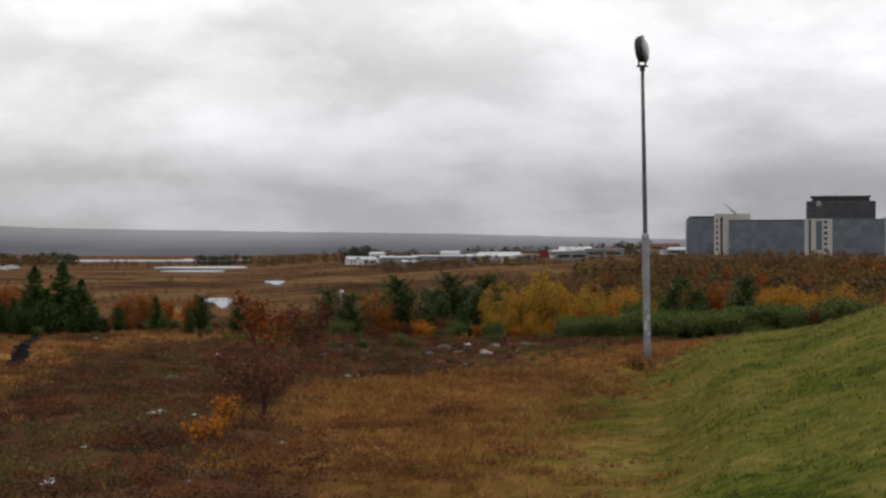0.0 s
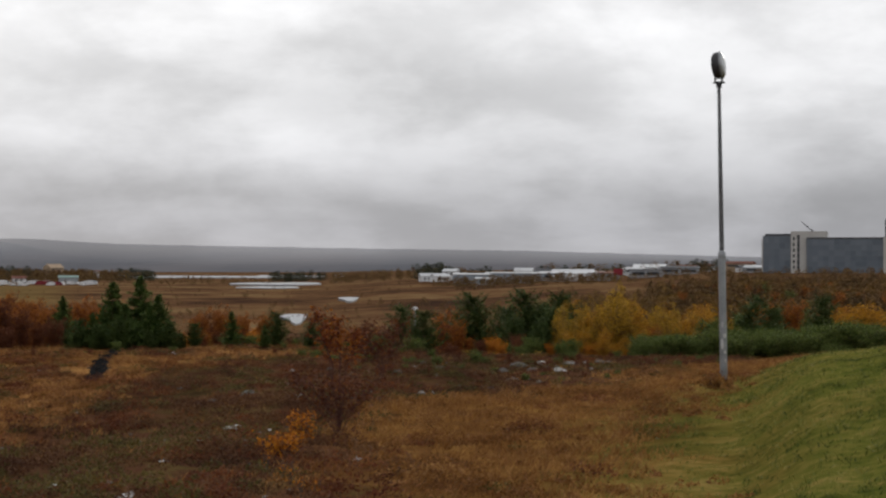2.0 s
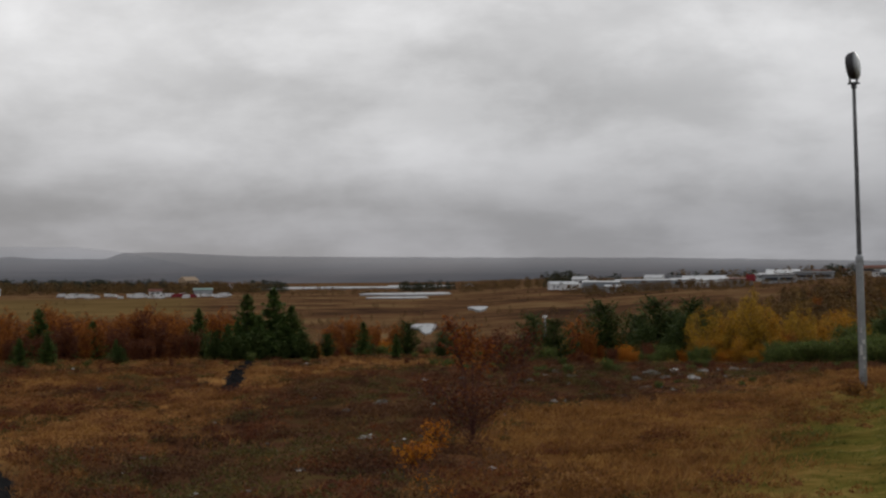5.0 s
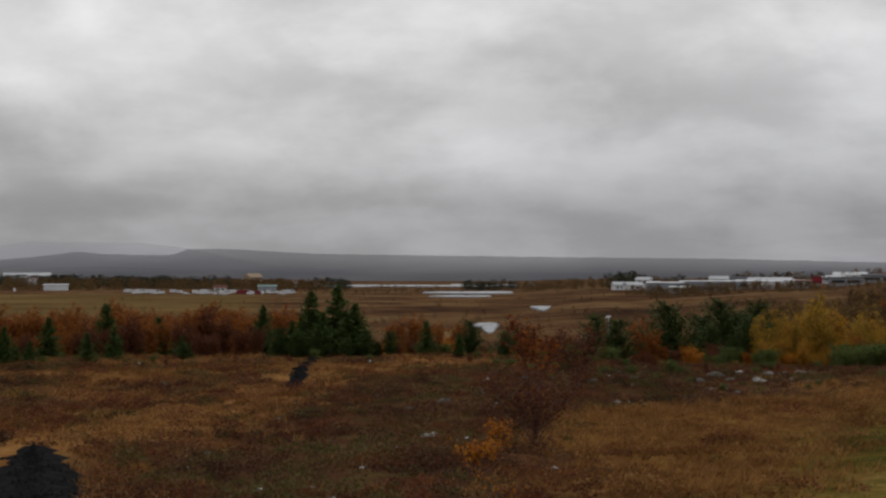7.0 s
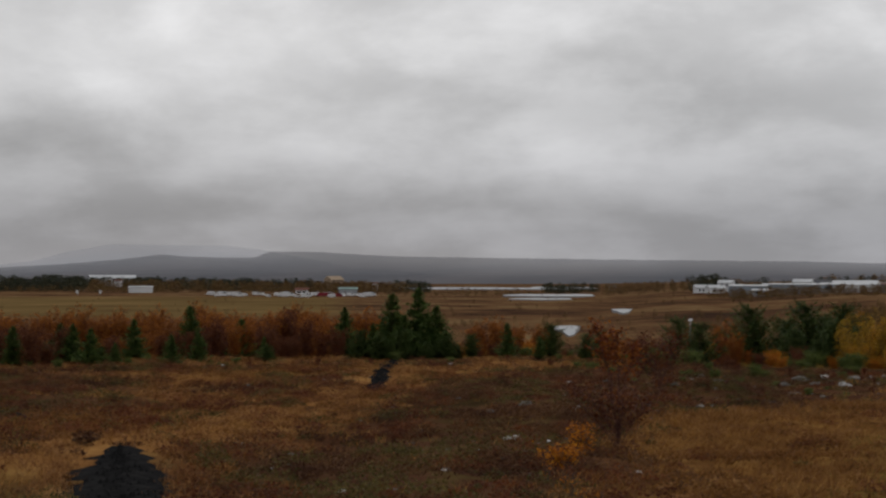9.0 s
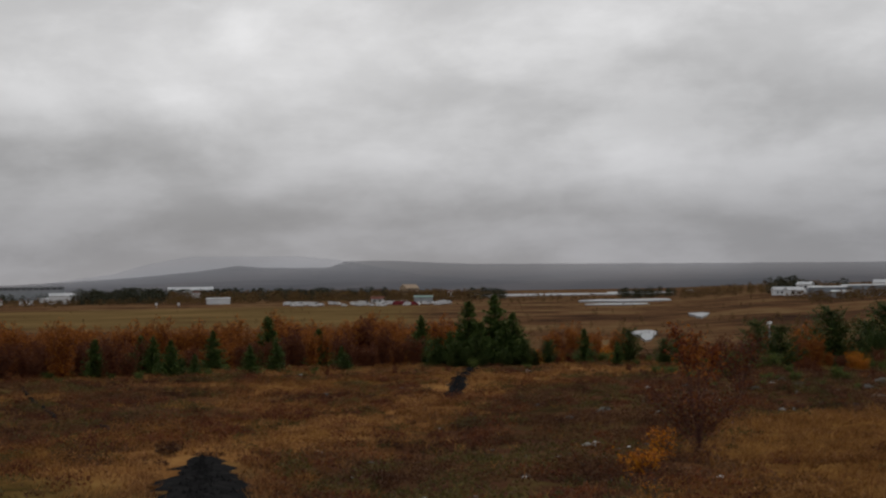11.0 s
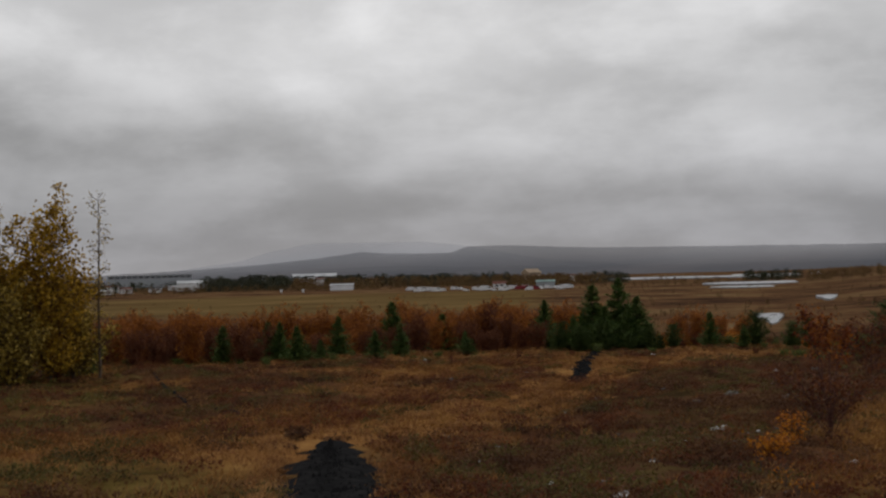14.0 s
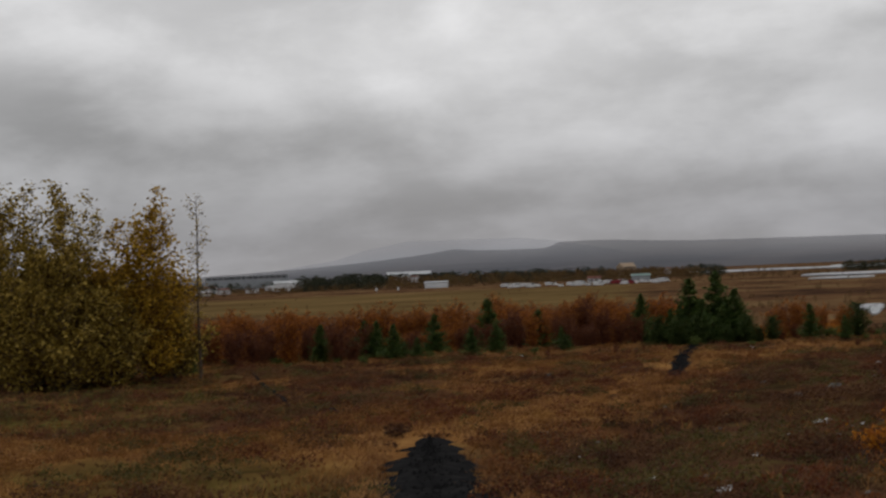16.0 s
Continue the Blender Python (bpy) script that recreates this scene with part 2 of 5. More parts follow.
def water_material():
    m = bpy.data.materials.new("water")
    m.use_nodes = True
    nt = m.node_tree
    b = nt.nodes["Principled BSDF"]
    b.inputs["Base Color"].default_value = (0.16, 0.17, 0.18, 1)
    b.inputs["Roughness"].default_value = 0.42
    b.inputs["Specular IOR Level"].default_value = 1.0
    co = N(nt, "ShaderNodeTexCoord")
    n = N(nt, "ShaderNodeTexNoise", Scale=1.2, Detail=4.0)
    bp = N(nt, "ShaderNodeBump", Strength=0.04, Distance=0.05)
    nt.links.new(co.outputs["Object"], n.inputs["Vector"])
    nt.links.new(n.outputs[0], bp.inputs["Height"])
    nt.links.new(bp.outputs[0], b.inputs["Normal"])
    return m


def distance_material(name, low, high, haze_glow):
    """A far hillside seen through rain-laden air: its own dull colour plus haze painted as emission."""
    m = bpy.data.materials.new(name)
    m.use_nodes = True
    nt = m.node_tree
    L = nt.links.new
    b = nt.nodes["Principled BSDF"]
    b.inputs["Roughness"].default_value = 1.0
    b.inputs["Specular IOR Level"].default_value = 0.0
    co = N(nt, "ShaderNodeTexCoord")
    mp = N(nt, "ShaderNodeMapping")
    mp.inputs["Scale"].default_value = (1, 0.10, 2.0)
    n = N(nt, "ShaderNodeTexNoise", Scale=0.005, Detail=5.0, Roughness=0.6)
    L(co.outputs["Object"], mp.inputs[0])
    L(mp.outputs[0], n.inputs["Vector"])
    r = N(nt, "ShaderNodeValToRGB")
    r.color_ramp.elements[0].position, r.color_ramp.elements[0].color = 0.35, (*low, 1)
    r.color_ramp.elements[1].position, r.color_ramp.elements[1].color = 0.68, (*high, 1)
    L(n.outputs[0], r.inputs[0])
    L(r.outputs[0], b.inputs["Base Color"])
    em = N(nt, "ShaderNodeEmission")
    em.inputs[0].default_value = (*haze_glow, 1)
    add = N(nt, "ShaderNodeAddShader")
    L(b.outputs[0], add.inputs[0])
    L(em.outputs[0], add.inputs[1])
    # haze over the top is imitated: the slope turns transparent by its veil value
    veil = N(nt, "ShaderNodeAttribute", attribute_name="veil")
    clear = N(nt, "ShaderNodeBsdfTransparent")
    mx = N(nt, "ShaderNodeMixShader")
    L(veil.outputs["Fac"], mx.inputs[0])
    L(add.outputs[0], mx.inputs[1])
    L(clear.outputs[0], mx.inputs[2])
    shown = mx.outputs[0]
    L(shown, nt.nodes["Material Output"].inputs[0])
    return m


def ground_material():
    """Dry grass, stony heath, mown lawn and worn ground, told apart by the sheet's own cover weights."""
    m = bpy.data.materials.new("ground_cover")
    m.use_nodes = True
    nt = m.node_tree
    L = nt.links.new
    b = nt.nodes["Principled BSDF"]
    b.inputs["Roughness"].default_value = 1.0
    b.inputs["Specular IOR Level"].default_value = 0.0
    co = N(nt, "ShaderNodeTexCoord")

    def noise_of(scale, detail=6.0, rough=0.62):
        n = N(nt, "ShaderNodeTexNoise", Scale=scale, Detail=detail, Roughness=rough)
        L(co.outputs["Object"], n.inputs["Vector"])
        return n.outputs[0]

    broad, patch, grain, scrub, far = noise_of(0.22), noise_of(0.8), noise_of(6.0), noise_of(0.07, 7.0, 0.7), noise_of(0.014, 8.0, 0.70)

    def ramp_of(value, *stops):
        r = N(nt, "ShaderNodeValToRGB")
        els = r.color_ramp.elements
        while len(els) < len(stops):
            els.new(0.5)
        for i, (p, c) in enumerate(stops):
            els[i].position, els[i].color = p, (*c, 1)
        L(value, r.inputs[0])
        return r.outputs[0]

    def blend(f, a, c):
        x = N(nt, "ShaderNodeMix", data_type="RGBA")
        if isinstance(f, float):
            x.inputs[0].default_value = f
        else:
            L(f, x.inputs[0])
        L(a, x.inputs[6])
        L(c, x.inputs[7])
        return x.outputs[2]

    def mean(a, c, w):
        x = N(nt, "ShaderNodeMix", data_type="FLOAT")
        x.inputs[0].default_value = w
        L(a, x.inputs[2])
        L(c, x.inputs[3])
        return x.outputs[0]

    tuft = noise_of(2.3, 5.0, 0.6)
    near = mean(mean(mean(broad, patch, 0.5), tuft, 0.34), grain, 0.18)
    grass = ramp_of(near, (0.38, (0.036, 0.0155, 0.007)), (0.46, (0.098, 0.044, 0.0145)), (0.53, (0.155, 0.075, 0.022)), (0.63, (0.245, 0.138, 0.042)))
    heath = ramp_of(near, (0.38, (0.025, 0.012, 0.008)), (0.45, (0.056, 0.0235, 0.014)), (0.51, (0.078, 0.036, 0.020)), (0.57, (0.082, 0.050, 0.022)), (0.66, (0.15, 0.092, 0.042)))
    moss = ramp_of(mean(patch, tuft, 0.5), (0.40, (0.022, 0.017, 0.007)), (0.50, (0.052, 0.042, 0.014)), (0.62, (0.105, 0.078, 0.026)))
    mossy = N(nt, "ShaderNodeMapRange", interpolation_type="SMOOTHSTEP")
    for key, value in (("From Min", 0.50), ("From Max", 0.62), ("To Min", 0.0), ("To Max", 0.75)):
        mossy.inputs[key].default_value = value
    L(noise_of(0.55, 5.0, 0.62), mossy.inputs["Value"])
    heath = blend(mossy.outputs[0], heath, moss)
    turf = mean(patch, grain, 0.55)
    lawn = ramp_of(mean(turf, broad, 0.2), (0.38, (0.030, 0.041, 0.008)), (0.46, (0.075, 0.084, 0.015)), (0.54, (0.125, 0.112, 0.026)), (0.62, (0.22, 0.155, 0.05)))
    trail = ramp_of(near, (0.38, (0.11, 0.046, 0.016)), (0.5, (0.215, 0.102, 0.034)), (0.63, (0.33, 0.178, 0.062)))
    plain = ramp_of(mean(far, scrub, 0.4), (0.40, (0.034, 0.020, 0.014)), (0.47, (0.078, 0.041, 0.022)), (0.53, (0.125, 0.070, 0.034)), (0.61, (0.165, 0.108, 0.052)))
    field = ramp_of(mean(far, patch, 0.15), (0.36, (0.090, 0.056, 0.024)), (0.5, (0.126, 0.083, 0.034)), (0.64, (0.175, 0.112, 0.046)))
    cover = N(nt, "ShaderNodeAttribute", attribute_name="cover")
    reach = N(nt, "ShaderNodeAttribute", attribute_name="reach")
    sc = N(nt, "ShaderNodeSeparateColor")
    L(cover.outputs["Color"], sc.inputs[0])
    sr = N(nt, "ShaderNodeSeparateColor")
    L(reach.outputs["Color"], sr.inputs[0])
    c = blend(sc.outputs[1], grass, heath)
    c = blend(sc.outputs[2], c, trail)
    c = blend(sc.outputs[0], c, lawn)
    c = blend(sr.outputs[0], c, plain)
    c = blend(sr.outputs[1], c, field)
    L(c, b.inputs["Base Color"])
    bp = N(nt, "ShaderNodeBump", Strength=0.7, Distance=0.06)
    L(mean(patch, grain, 0.6), bp.inputs["Height"])
    L(bp.outputs[0], b.inputs["Normal"])
    return m


M["water"] = water_material()
M["ground"] = ground_material()
# the last colour of each is haze, emitted by the hillside itself
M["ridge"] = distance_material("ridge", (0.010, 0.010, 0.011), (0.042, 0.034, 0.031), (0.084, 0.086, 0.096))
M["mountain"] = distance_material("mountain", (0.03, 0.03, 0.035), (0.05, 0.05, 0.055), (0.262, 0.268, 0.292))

# ---- the lie of the land ----
AZ = (-180.0, -60.0, -26.0, -17.5, -12.0, -7.8, -3.0, 3.0, 9.0, 16.0, 25.0, 33.0, 42.0, 80.0, 180.0)
RR = (0.5, 6, 10, 16, 21, 26, 36, 46, 60, 85, 120, 200, 320, 480, 760, 1200, 1750, 2600, 3600, 4900)
LOW = {  # metres below the lookout's eye, along each bearing
    -180.0: (1.6, 1.5, 1.4, 1.3, 1.2, 1.2, 1.2, 1.2, 1.2, 1.2, 2, 2, 2, 2, 3, 3, 4, 5, 6, 8),
    -60.0: (1.6, 1.3, 1.0, 0.6, 0.4, 0.4, 0.8, 1.2, 2, 3, 4, 4, 4, 4, 3, 3, 4, 5, 6, 8),
    -26.0: (1.6, 1.45, 1.1, 0.65, 0.5, 0.6, 1.2, 2.0, 2.8, 3.6, 4.5, 5, 5, 4.5, 3.2, 3, 4, 5, 6, 8),
    -17.5: (1.6, 1.55, 1.25, 0.84, 0.74, 0.95, 1.8, 2.6, 3.3, 4.0, 4.7, 5, 5, 4.5, 3.2, 3, 4, 5, 6, 8),
    -12.0: (1.6, 1.6, 1.52, 1.32, 1.26, 1.42, 2.1, 2.8, 3.4, 4.1, 4.8, 5.2, 5, 4.5, 3.2, 3, 4, 5, 6, 8),
    -7.8: (1.6, 1.65, 1.75, 1.88, 1.96, 2.06, 2.4, 2.8, 3.5, 4.2, 5, 5.5, 5.3, 4.8, 3.4, 3.2, 4, 5, 6, 8),
    -3.0: (1.6, 1.65, 1.78, 1.95, 2.06, 2.17, 2.45, 2.8, 3.6, 4.6, 5.6, 6.6, 7, 7, 6.4, 4.6, 5, 6, 6, 8),
    3.0: (1.6, 1.65, 1.78, 1.95, 2.06, 2.17, 2.45, 2.85, 3.8, 5.4, 7.0, 9.2, 10.4, 10.2, 8.5, 7, 8, 8, 8, 8),
    9.0: (1.6, 1.65, 1.78, 1.95, 2.06, 2.2, 2.36, 2.58, 3.3, 5.2, 8.0, 11.3, 12, 12, 12, 13, 14, 12, 10, 8),
    16.0: (1.6, 1.65, 1.78, 1.95, 2.08, 2.22, 2.36, 2.58, 3.3, 5.2, 8.0, 11.3, 12, 12, 12, 12.5, 13, 12, 10, 8),
    25.0: (1.6, 1.65, 1.78, 1.95, 2.08, 2.22, 2.36, 2.58, 3.3, 5.2, 8.0, 11.3, 12, 12, 12, 11, 10, 9, 8, 8),
    33.0: (1.6, 1.65, 1.78, 1.95, 2.1, 2.25, 2.36, 2.58, 3.3, 5.2, 8.0, 11.3, 12, 12, 12, 11, 10, 9, 8, 8),
    42.0: (1.6, 1.65, 1.78, 1.95, 2.1, 2.25, 2.36, 2.58, 3.3, 5.2, 8.0, 11.3, 12, 12, 12, 11, 10, 9, 8, 8),
    80.0: (1.6, 1.6, 1.6, 1.6, 1.7, 1.8, 2.0, 2.4, 4.0, 6.0, 8.0, 10, 12, 12, 12, 11, 10, 9, 8, 8),
    180.0: (1.6, 1.5, 1.4, 1.3, 1.2, 1.2, 1.2, 1.2, 1.2, 1.2, 2, 2, 2, 2, 3, 3, 4, 5, 6, 8),
}
EYE_Z = 1.6


def low_at(k, r):
    """Drop below the eye along bearing AZ[k], eased between the stations."""
    r = min(max(r, RR[0]), RR[-1])
    i = max(j for j in range(len(RR) - 1) if RR[j] <= r)
    u = math.log(r / RR[i]) / math.log(RR[i + 1] / RR[i])
    row = LOW[AZ[k]]
    return row[i] + (row[i + 1] - row[i]) * u


def ground_z(x, y):
    r, az = math.hypot(x, y), math.degrees(math.atan2(-x, y))
    k = max(j for j in range(len(AZ) - 1) if AZ[j] <= max(-180, min(179.99, az)))
    u = (az - AZ[k]) / (AZ[k + 1] - AZ[k])
    u = u * u * (3 - 2 * u)
    return EYE_Z - (low_at(k, r) * (1 - u) + low_at(k + 1, r) * u)


def at(az, r):
    a = math.radians(az)
    return -r * math.sin(a), r * math.cos(a)


def rise(x, y):
    """The ground's height with its hummocks."""
    r = math.hypot(x, y)
    k = min(1.0, max(0.0, (r - 1.5) / 6)) * min(1.8, 1 + r / 60)
    even = 0.45 if x > 1.5 else 1.0 if x < 0 else 1.0 - 0.367 * x
    return ground_z(x, y) + k * (0.10 * even * noise.noise((x * 0.3, y * 0.3, 1.7)) + 0.06 * even * noise.noise((x * 0.9, y * 0.9, 4.2)) + 0.035 * even * noise.noise((x * 2.1, y * 2.1, 8.8)))


def inside(x, y, poly):
    """How far inside a closed outline a place lies (metres; outside: minus)."""
    d, hit = 1e9, False
    n = len(poly)
    for i in range(n):
        (ax, ay), (bx, by) = poly[i], poly[(i + 1) % n]
        if (ay > y) != (by > y) and x < (bx - ax) * (y - ay) / (by - ay) + ax:
            hit = not hit
        ex, ey = bx - ax, by - ay
        u = max(0, min(1, ((x - ax) * ex + (y - ay) * ey) / (ex * ex + ey * ey)))
        d = min(d, math.hypot(x - ax - u * ex, y - ay - u * ey))
    return d if hit else -d


def along(x, y, line):
    d = 1e9
    for (ax, ay), (bx, by) in zip(line, line[1:]):
        ex, ey = bx - ax, by - ay
        u = max(0, min(1, ((x - ax) * ex + (y - ay) * ey) / (ex * ex + ey * ey)))
        d = min(d, math.hypot(x - ax - u * ex, y - ay - u * ey))
    return d


HEATH = [at(*p) for p in ((23.4, 10.0), (23.4, 12.6), (18.4, 22), (14.9, 29.5), (10.2, 39), (3, 52), (-9, 52), (-9, 40), (-6.7, 40), (-2.6, 27.6), (1.9, 24), (5.6, 21.5), (6.0, 17.3), (5.6, 8), (16, 6))]
LAWN = [at(*p) for p in ((-4.0, 5), (-4.6, 12), (-5.8, 17), (-6.6, 21), (-8.0, 26), (-11, 33), (-20, 40), (-45, 40), (-95, 42), (-140, 36), (-165, 14), (-150, 4), (-70, 2))]
MOUND = [at(*p) for p in ((42, 9.5), (42, 15.0), (36.9, 16.4), (33.8, 16.8), (30.9, 15.9), (28.9, 14.2), (27.9, 12.4), (28.5, 9.5))]
BILBERRY = [at(*p) for p in ((31.8, 41.5), (28.3, 41.5), (25.6, 35.5), (25.3, 29), (28, 25.6), (30.6, 26.0), (31.2, 33))]
SEDGE = [at(*p) for p in ((37.5, 31.5), (33.2, 28), (32.4, 21.3), (33.5, 20.3), (36, 22.5), (40, 23))]
GLADE = [at(*p) for p in ((33.5, 33), (35, 27), (39, 23.5), (48, 23), (48, 38), (34, 38))]
TRAIL = [at(*p) for p in ((48, 13), (36, 14.5), (30, 16), (25, 18.5), (20, 22), (17, 28), (15.7, 34), (13, 37.5), (9, 41))]


def step(d, w):
    u = max(0.0, min(1.0, d / w + 0.5))
    return u * u * (3 - 2 * u)


def cover_at(x, y):
    """Shares of lawn, heath and worn ground at a place."""
    if math.hypot(x, y) > 75:
        return 0.0, 0.0, 0.0
    w = 1.3 * noise.noise((x * 0.45, y * 0.45, 9.0)) + 0.6 * noise.noise((x * 1.6, y * 1.6, 3.0))
    lawn = step(inside(x, y, LAWN) + w, 4.0)
    heath = step(inside(x, y, HEATH) + w, 1.8)
    moor = step(noise.noise((x * 0.16, y * 0.16, 21.0)) + 0.5 * noise.noise((x * 0.5, y * 0.5, 2.0)) + 0.10, 0.16)
    heath = max(heath, 0.9 * moor * step(-x - 5.5, 3))
    trail = step(0.95 - along(x, y, TRAIL) + 0.6 * w, 1.4) * 0.95
    gold = step(noise.noise((x * 0.11, y * 0.22, 31.0)) + 0.45 * noise.noise((x * 0.6, y * 0.6, 5.0)) - 0.12, 0.22)
    trail = max(trail, 0.72 * gold * step(-x - 4.5, 3) * step(-inside(x, y, HEATH), 1.5))
    bare = max(step(inside(x, y, MOUND) + 0.8 * w, 1.6), 1.0 * step(inside(x, y, BILBERRY) + 1.6 * w, 2.6), 0.9 * step(inside(x, y, SEDGE) + 1.3 * w, 2.2))
    heath, trail = max(heath, bare), trail * (1 - 0.9 * bare)
    mound = step(inside(x, y, MOUND) + 0.8 * w, 1.6)
    lawn = max(lawn, 0.28 * mound)
    glade = step(inside(x, y, GLADE) + 1.4 * w, 3.0)
    lawn, heath, trail = max(lawn, 0.22 * glade), max(heath, 0.85 * glade), trail * (1 - glade)
    return lawn, heath * (1 - lawn) * (1 - 0.8 * trail), trail * (1 - lawn)


def mesh_of(name, verts, faces, mats, smooth=False):
    me = bpy.data.meshes.new(name)
    me.from_pydata(verts, [], faces)
    for m in (mats if isinstance(mats, (list, tuple)) else [mats]):
        me.materials.append(m)
    if smooth:
        me.polygons.foreach_set("use_smooth", [True] * len(me.polygons))
    me.update()
    return me


def part(name, bm, mat, parent, label=""):
    """Links a bmesh (or a mesh) as one mesh object under a thing."""
    if isinstance(bm, bpy.types.Mesh):
        me = bm
    else:
        me = bpy.data.meshes.new(name)
        bm.to_mesh(me)
        bm.free()
        me.materials.append(mat)
    ob = new(name, me)
    ob.parent = parent
    if label:
        ob["label"] = label
    return ob


def make_ground():
    front = list(np.arange(-30, 56, 0.4))
    rest = list(np.arange(56, 330, 2.0))
    angles = front + rest
    radii = [0.6]
    while radii[-1] < 4900:
        radii.append(radii[-1] * (1.026 if radii[-1] < 90 else 1.045))
    verts, cover, reach = [(0, 0, rise(0, 0))], [(0, 0, 0, 1)], [(0, 0, 0, 1)]
    for r in radii:
        for a in angles:
            x, y = at(a if a <= 180 else a - 360, r)
            verts.append((x, y, rise(x, y)))
            lawn, heath, trail = cover_at(x, y)
            cover.append((lawn, heath, trail, 1))
            f = 0.0
            if 16 < a < 60:
                f = step(r - 470 + 60 * noise.noise((x * 0.008, y * 0.008, 0)), 60) * step(860 - r, 60) * step(a - 17.5, 2)
            reach.append((step(r - 80, 40), f, 0, 1))
    n, faces = len(angles), []
    faces += [(0, 1 + i, 1 + (i + 1) % n) for i in range(n)]
    for k in range(len(radii) - 1):
        p, q = 1 + k * n, 1 + (k + 1) * n
        faces += [(p + i, q + i, q + (i + 1) % n, p + (i + 1) % n) for i in range(n)]
    faces = [tuple(reversed(f)) for f in faces]
    me = mesh_of("ground", verts, faces, M["ground"], True)
    for key, values in (("cover", cover), ("reach", reach)):
        layer = me.color_attributes.new(key, "FLOAT_COLOR", "POINT")
        layer.data.foreach_set("color", np.array(values, dtype=np.float32).ravel())
    tagged(new("ground", me), "autumn grassland with heath, lawn and distant fields", "ground", kind="structure")


make_ground()


def make_ridge(name, crest, foot_r, crest_r, mat, label, lost):
    """A long hill with a front slope, crest and back slope; crest: bearing and height in degrees."""
    verts, faces = [], []
    az = np.arange(crest[0][0], crest[-1][0] + 0.01, 0.15)
    h = np.interp(az, [c[0] for c in crest], [c[1] for c in crest])
    rows = [(foot_r + k / 12 * (crest_r - foot_r), (k / 12) ** 1.1) for k in range(13)] + [(crest_r + 150, 0.8), (crest_r + 300, 0.0)]
    # transparency growing up the slope, in place of haze at the crest
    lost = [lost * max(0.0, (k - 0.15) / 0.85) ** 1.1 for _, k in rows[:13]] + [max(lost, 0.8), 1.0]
    soft_h = np.convolve(np.pad(h, 20, mode="edge"), np.ones(41) / 41, mode="valid")
    for a, e, es in zip(az, h, soft_h):
        rough_top = 1.2 * noise.noise((a * 1.3, 0.0, 2.0)) + 0.6 * noise.noise((a * 6.0, 0.0, 5.0))
        for r, k in rows:
            x, y = at(a, r)
            top = 1.6 + crest_r * math.tan(radians(es + (e - es) * k ** 3)) + rough_top
            base = ground_z(x, y) - 2
            verts.append((x, y, base + (top - base) * k + (1.5 * noise.noise((x * 0.004, y * 0.001, 0.0)) if 0 < k < 1 else 0)))
    m = len(rows)
    for i in range(len(az) - 1):
        faces += [(i * m + j, i * m + j + 1, (i + 1) * m + j + 1, (i + 1) * m + j) for j in range(m - 1)]
    me = mesh_of(name, verts, faces, mat, True)
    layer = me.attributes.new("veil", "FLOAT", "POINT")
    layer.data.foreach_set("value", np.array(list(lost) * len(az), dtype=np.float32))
    tagged(new(name, me), label, "hills", kind="structure")


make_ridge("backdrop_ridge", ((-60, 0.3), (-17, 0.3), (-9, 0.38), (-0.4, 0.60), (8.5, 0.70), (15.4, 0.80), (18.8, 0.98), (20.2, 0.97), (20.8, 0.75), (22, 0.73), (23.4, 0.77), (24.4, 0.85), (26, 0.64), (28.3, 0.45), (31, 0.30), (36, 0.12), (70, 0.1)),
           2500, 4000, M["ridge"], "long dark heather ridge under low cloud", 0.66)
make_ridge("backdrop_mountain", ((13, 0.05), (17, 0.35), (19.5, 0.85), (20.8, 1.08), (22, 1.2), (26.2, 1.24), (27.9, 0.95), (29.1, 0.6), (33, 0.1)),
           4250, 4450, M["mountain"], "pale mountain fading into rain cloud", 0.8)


def water_patch(name, label, outline, z):
    pts = [(*at(a, r), z) for a, r in outline]
    bm = bmesh.new()
    vs = [bm.verts.new(p) for p in pts]
    low = [bm.verts.new((p[0], p[1], p[2] - 1.5)) for p in pts]
    f = bm.faces.new(vs)
    if f.normal.z < 0:
        f.normal_flip()
    for i in range(len(vs)):
        j = (i + 1) % len(vs)
        bm.faces.new((vs[i], vs[j], low[j], low[i]))
    bm.normal_update()
    me = bpy.data.meshes.new(name)
    bm.to_mesh(me)
    bm.free()
    me.materials.append(M["water"])
    return tagged(new(name, me), label, "water", kind="structure")


def wavy(a0, a1, r0, r1, seed, n=28, skew=0.0):
    """A loose oval in bearing and range."""
    rng = random.Random(seed)
    ph = rng.random() * 6
    out = []
    for i in range(n):
        u = 2 * math.pi * i / n
        k = 1 + 0.12 * math.sin(3 * u + ph) + 0.08 * math.sin(5 * u + 2 * ph)
        c, s = math.cos(u) * k, math.sin(u) * k
        c, s = math.copysign(abs(c) ** 0.7, c), math.copysign(abs(s) ** 0.7, s)
        out.append(((a0 + a1) / 2 + (a1 - a0) / 2 * c + skew * s, (r0 + r1) / 2 * (1 + (r1 - r0) / (r1 + r0) * s)))
    return out


def pond(name, label, outline, lift=0.3):
    z = max(ground_z(*at(a, r)) for a, r in outline) + lift
    return water_patch(name, label, outline, z)


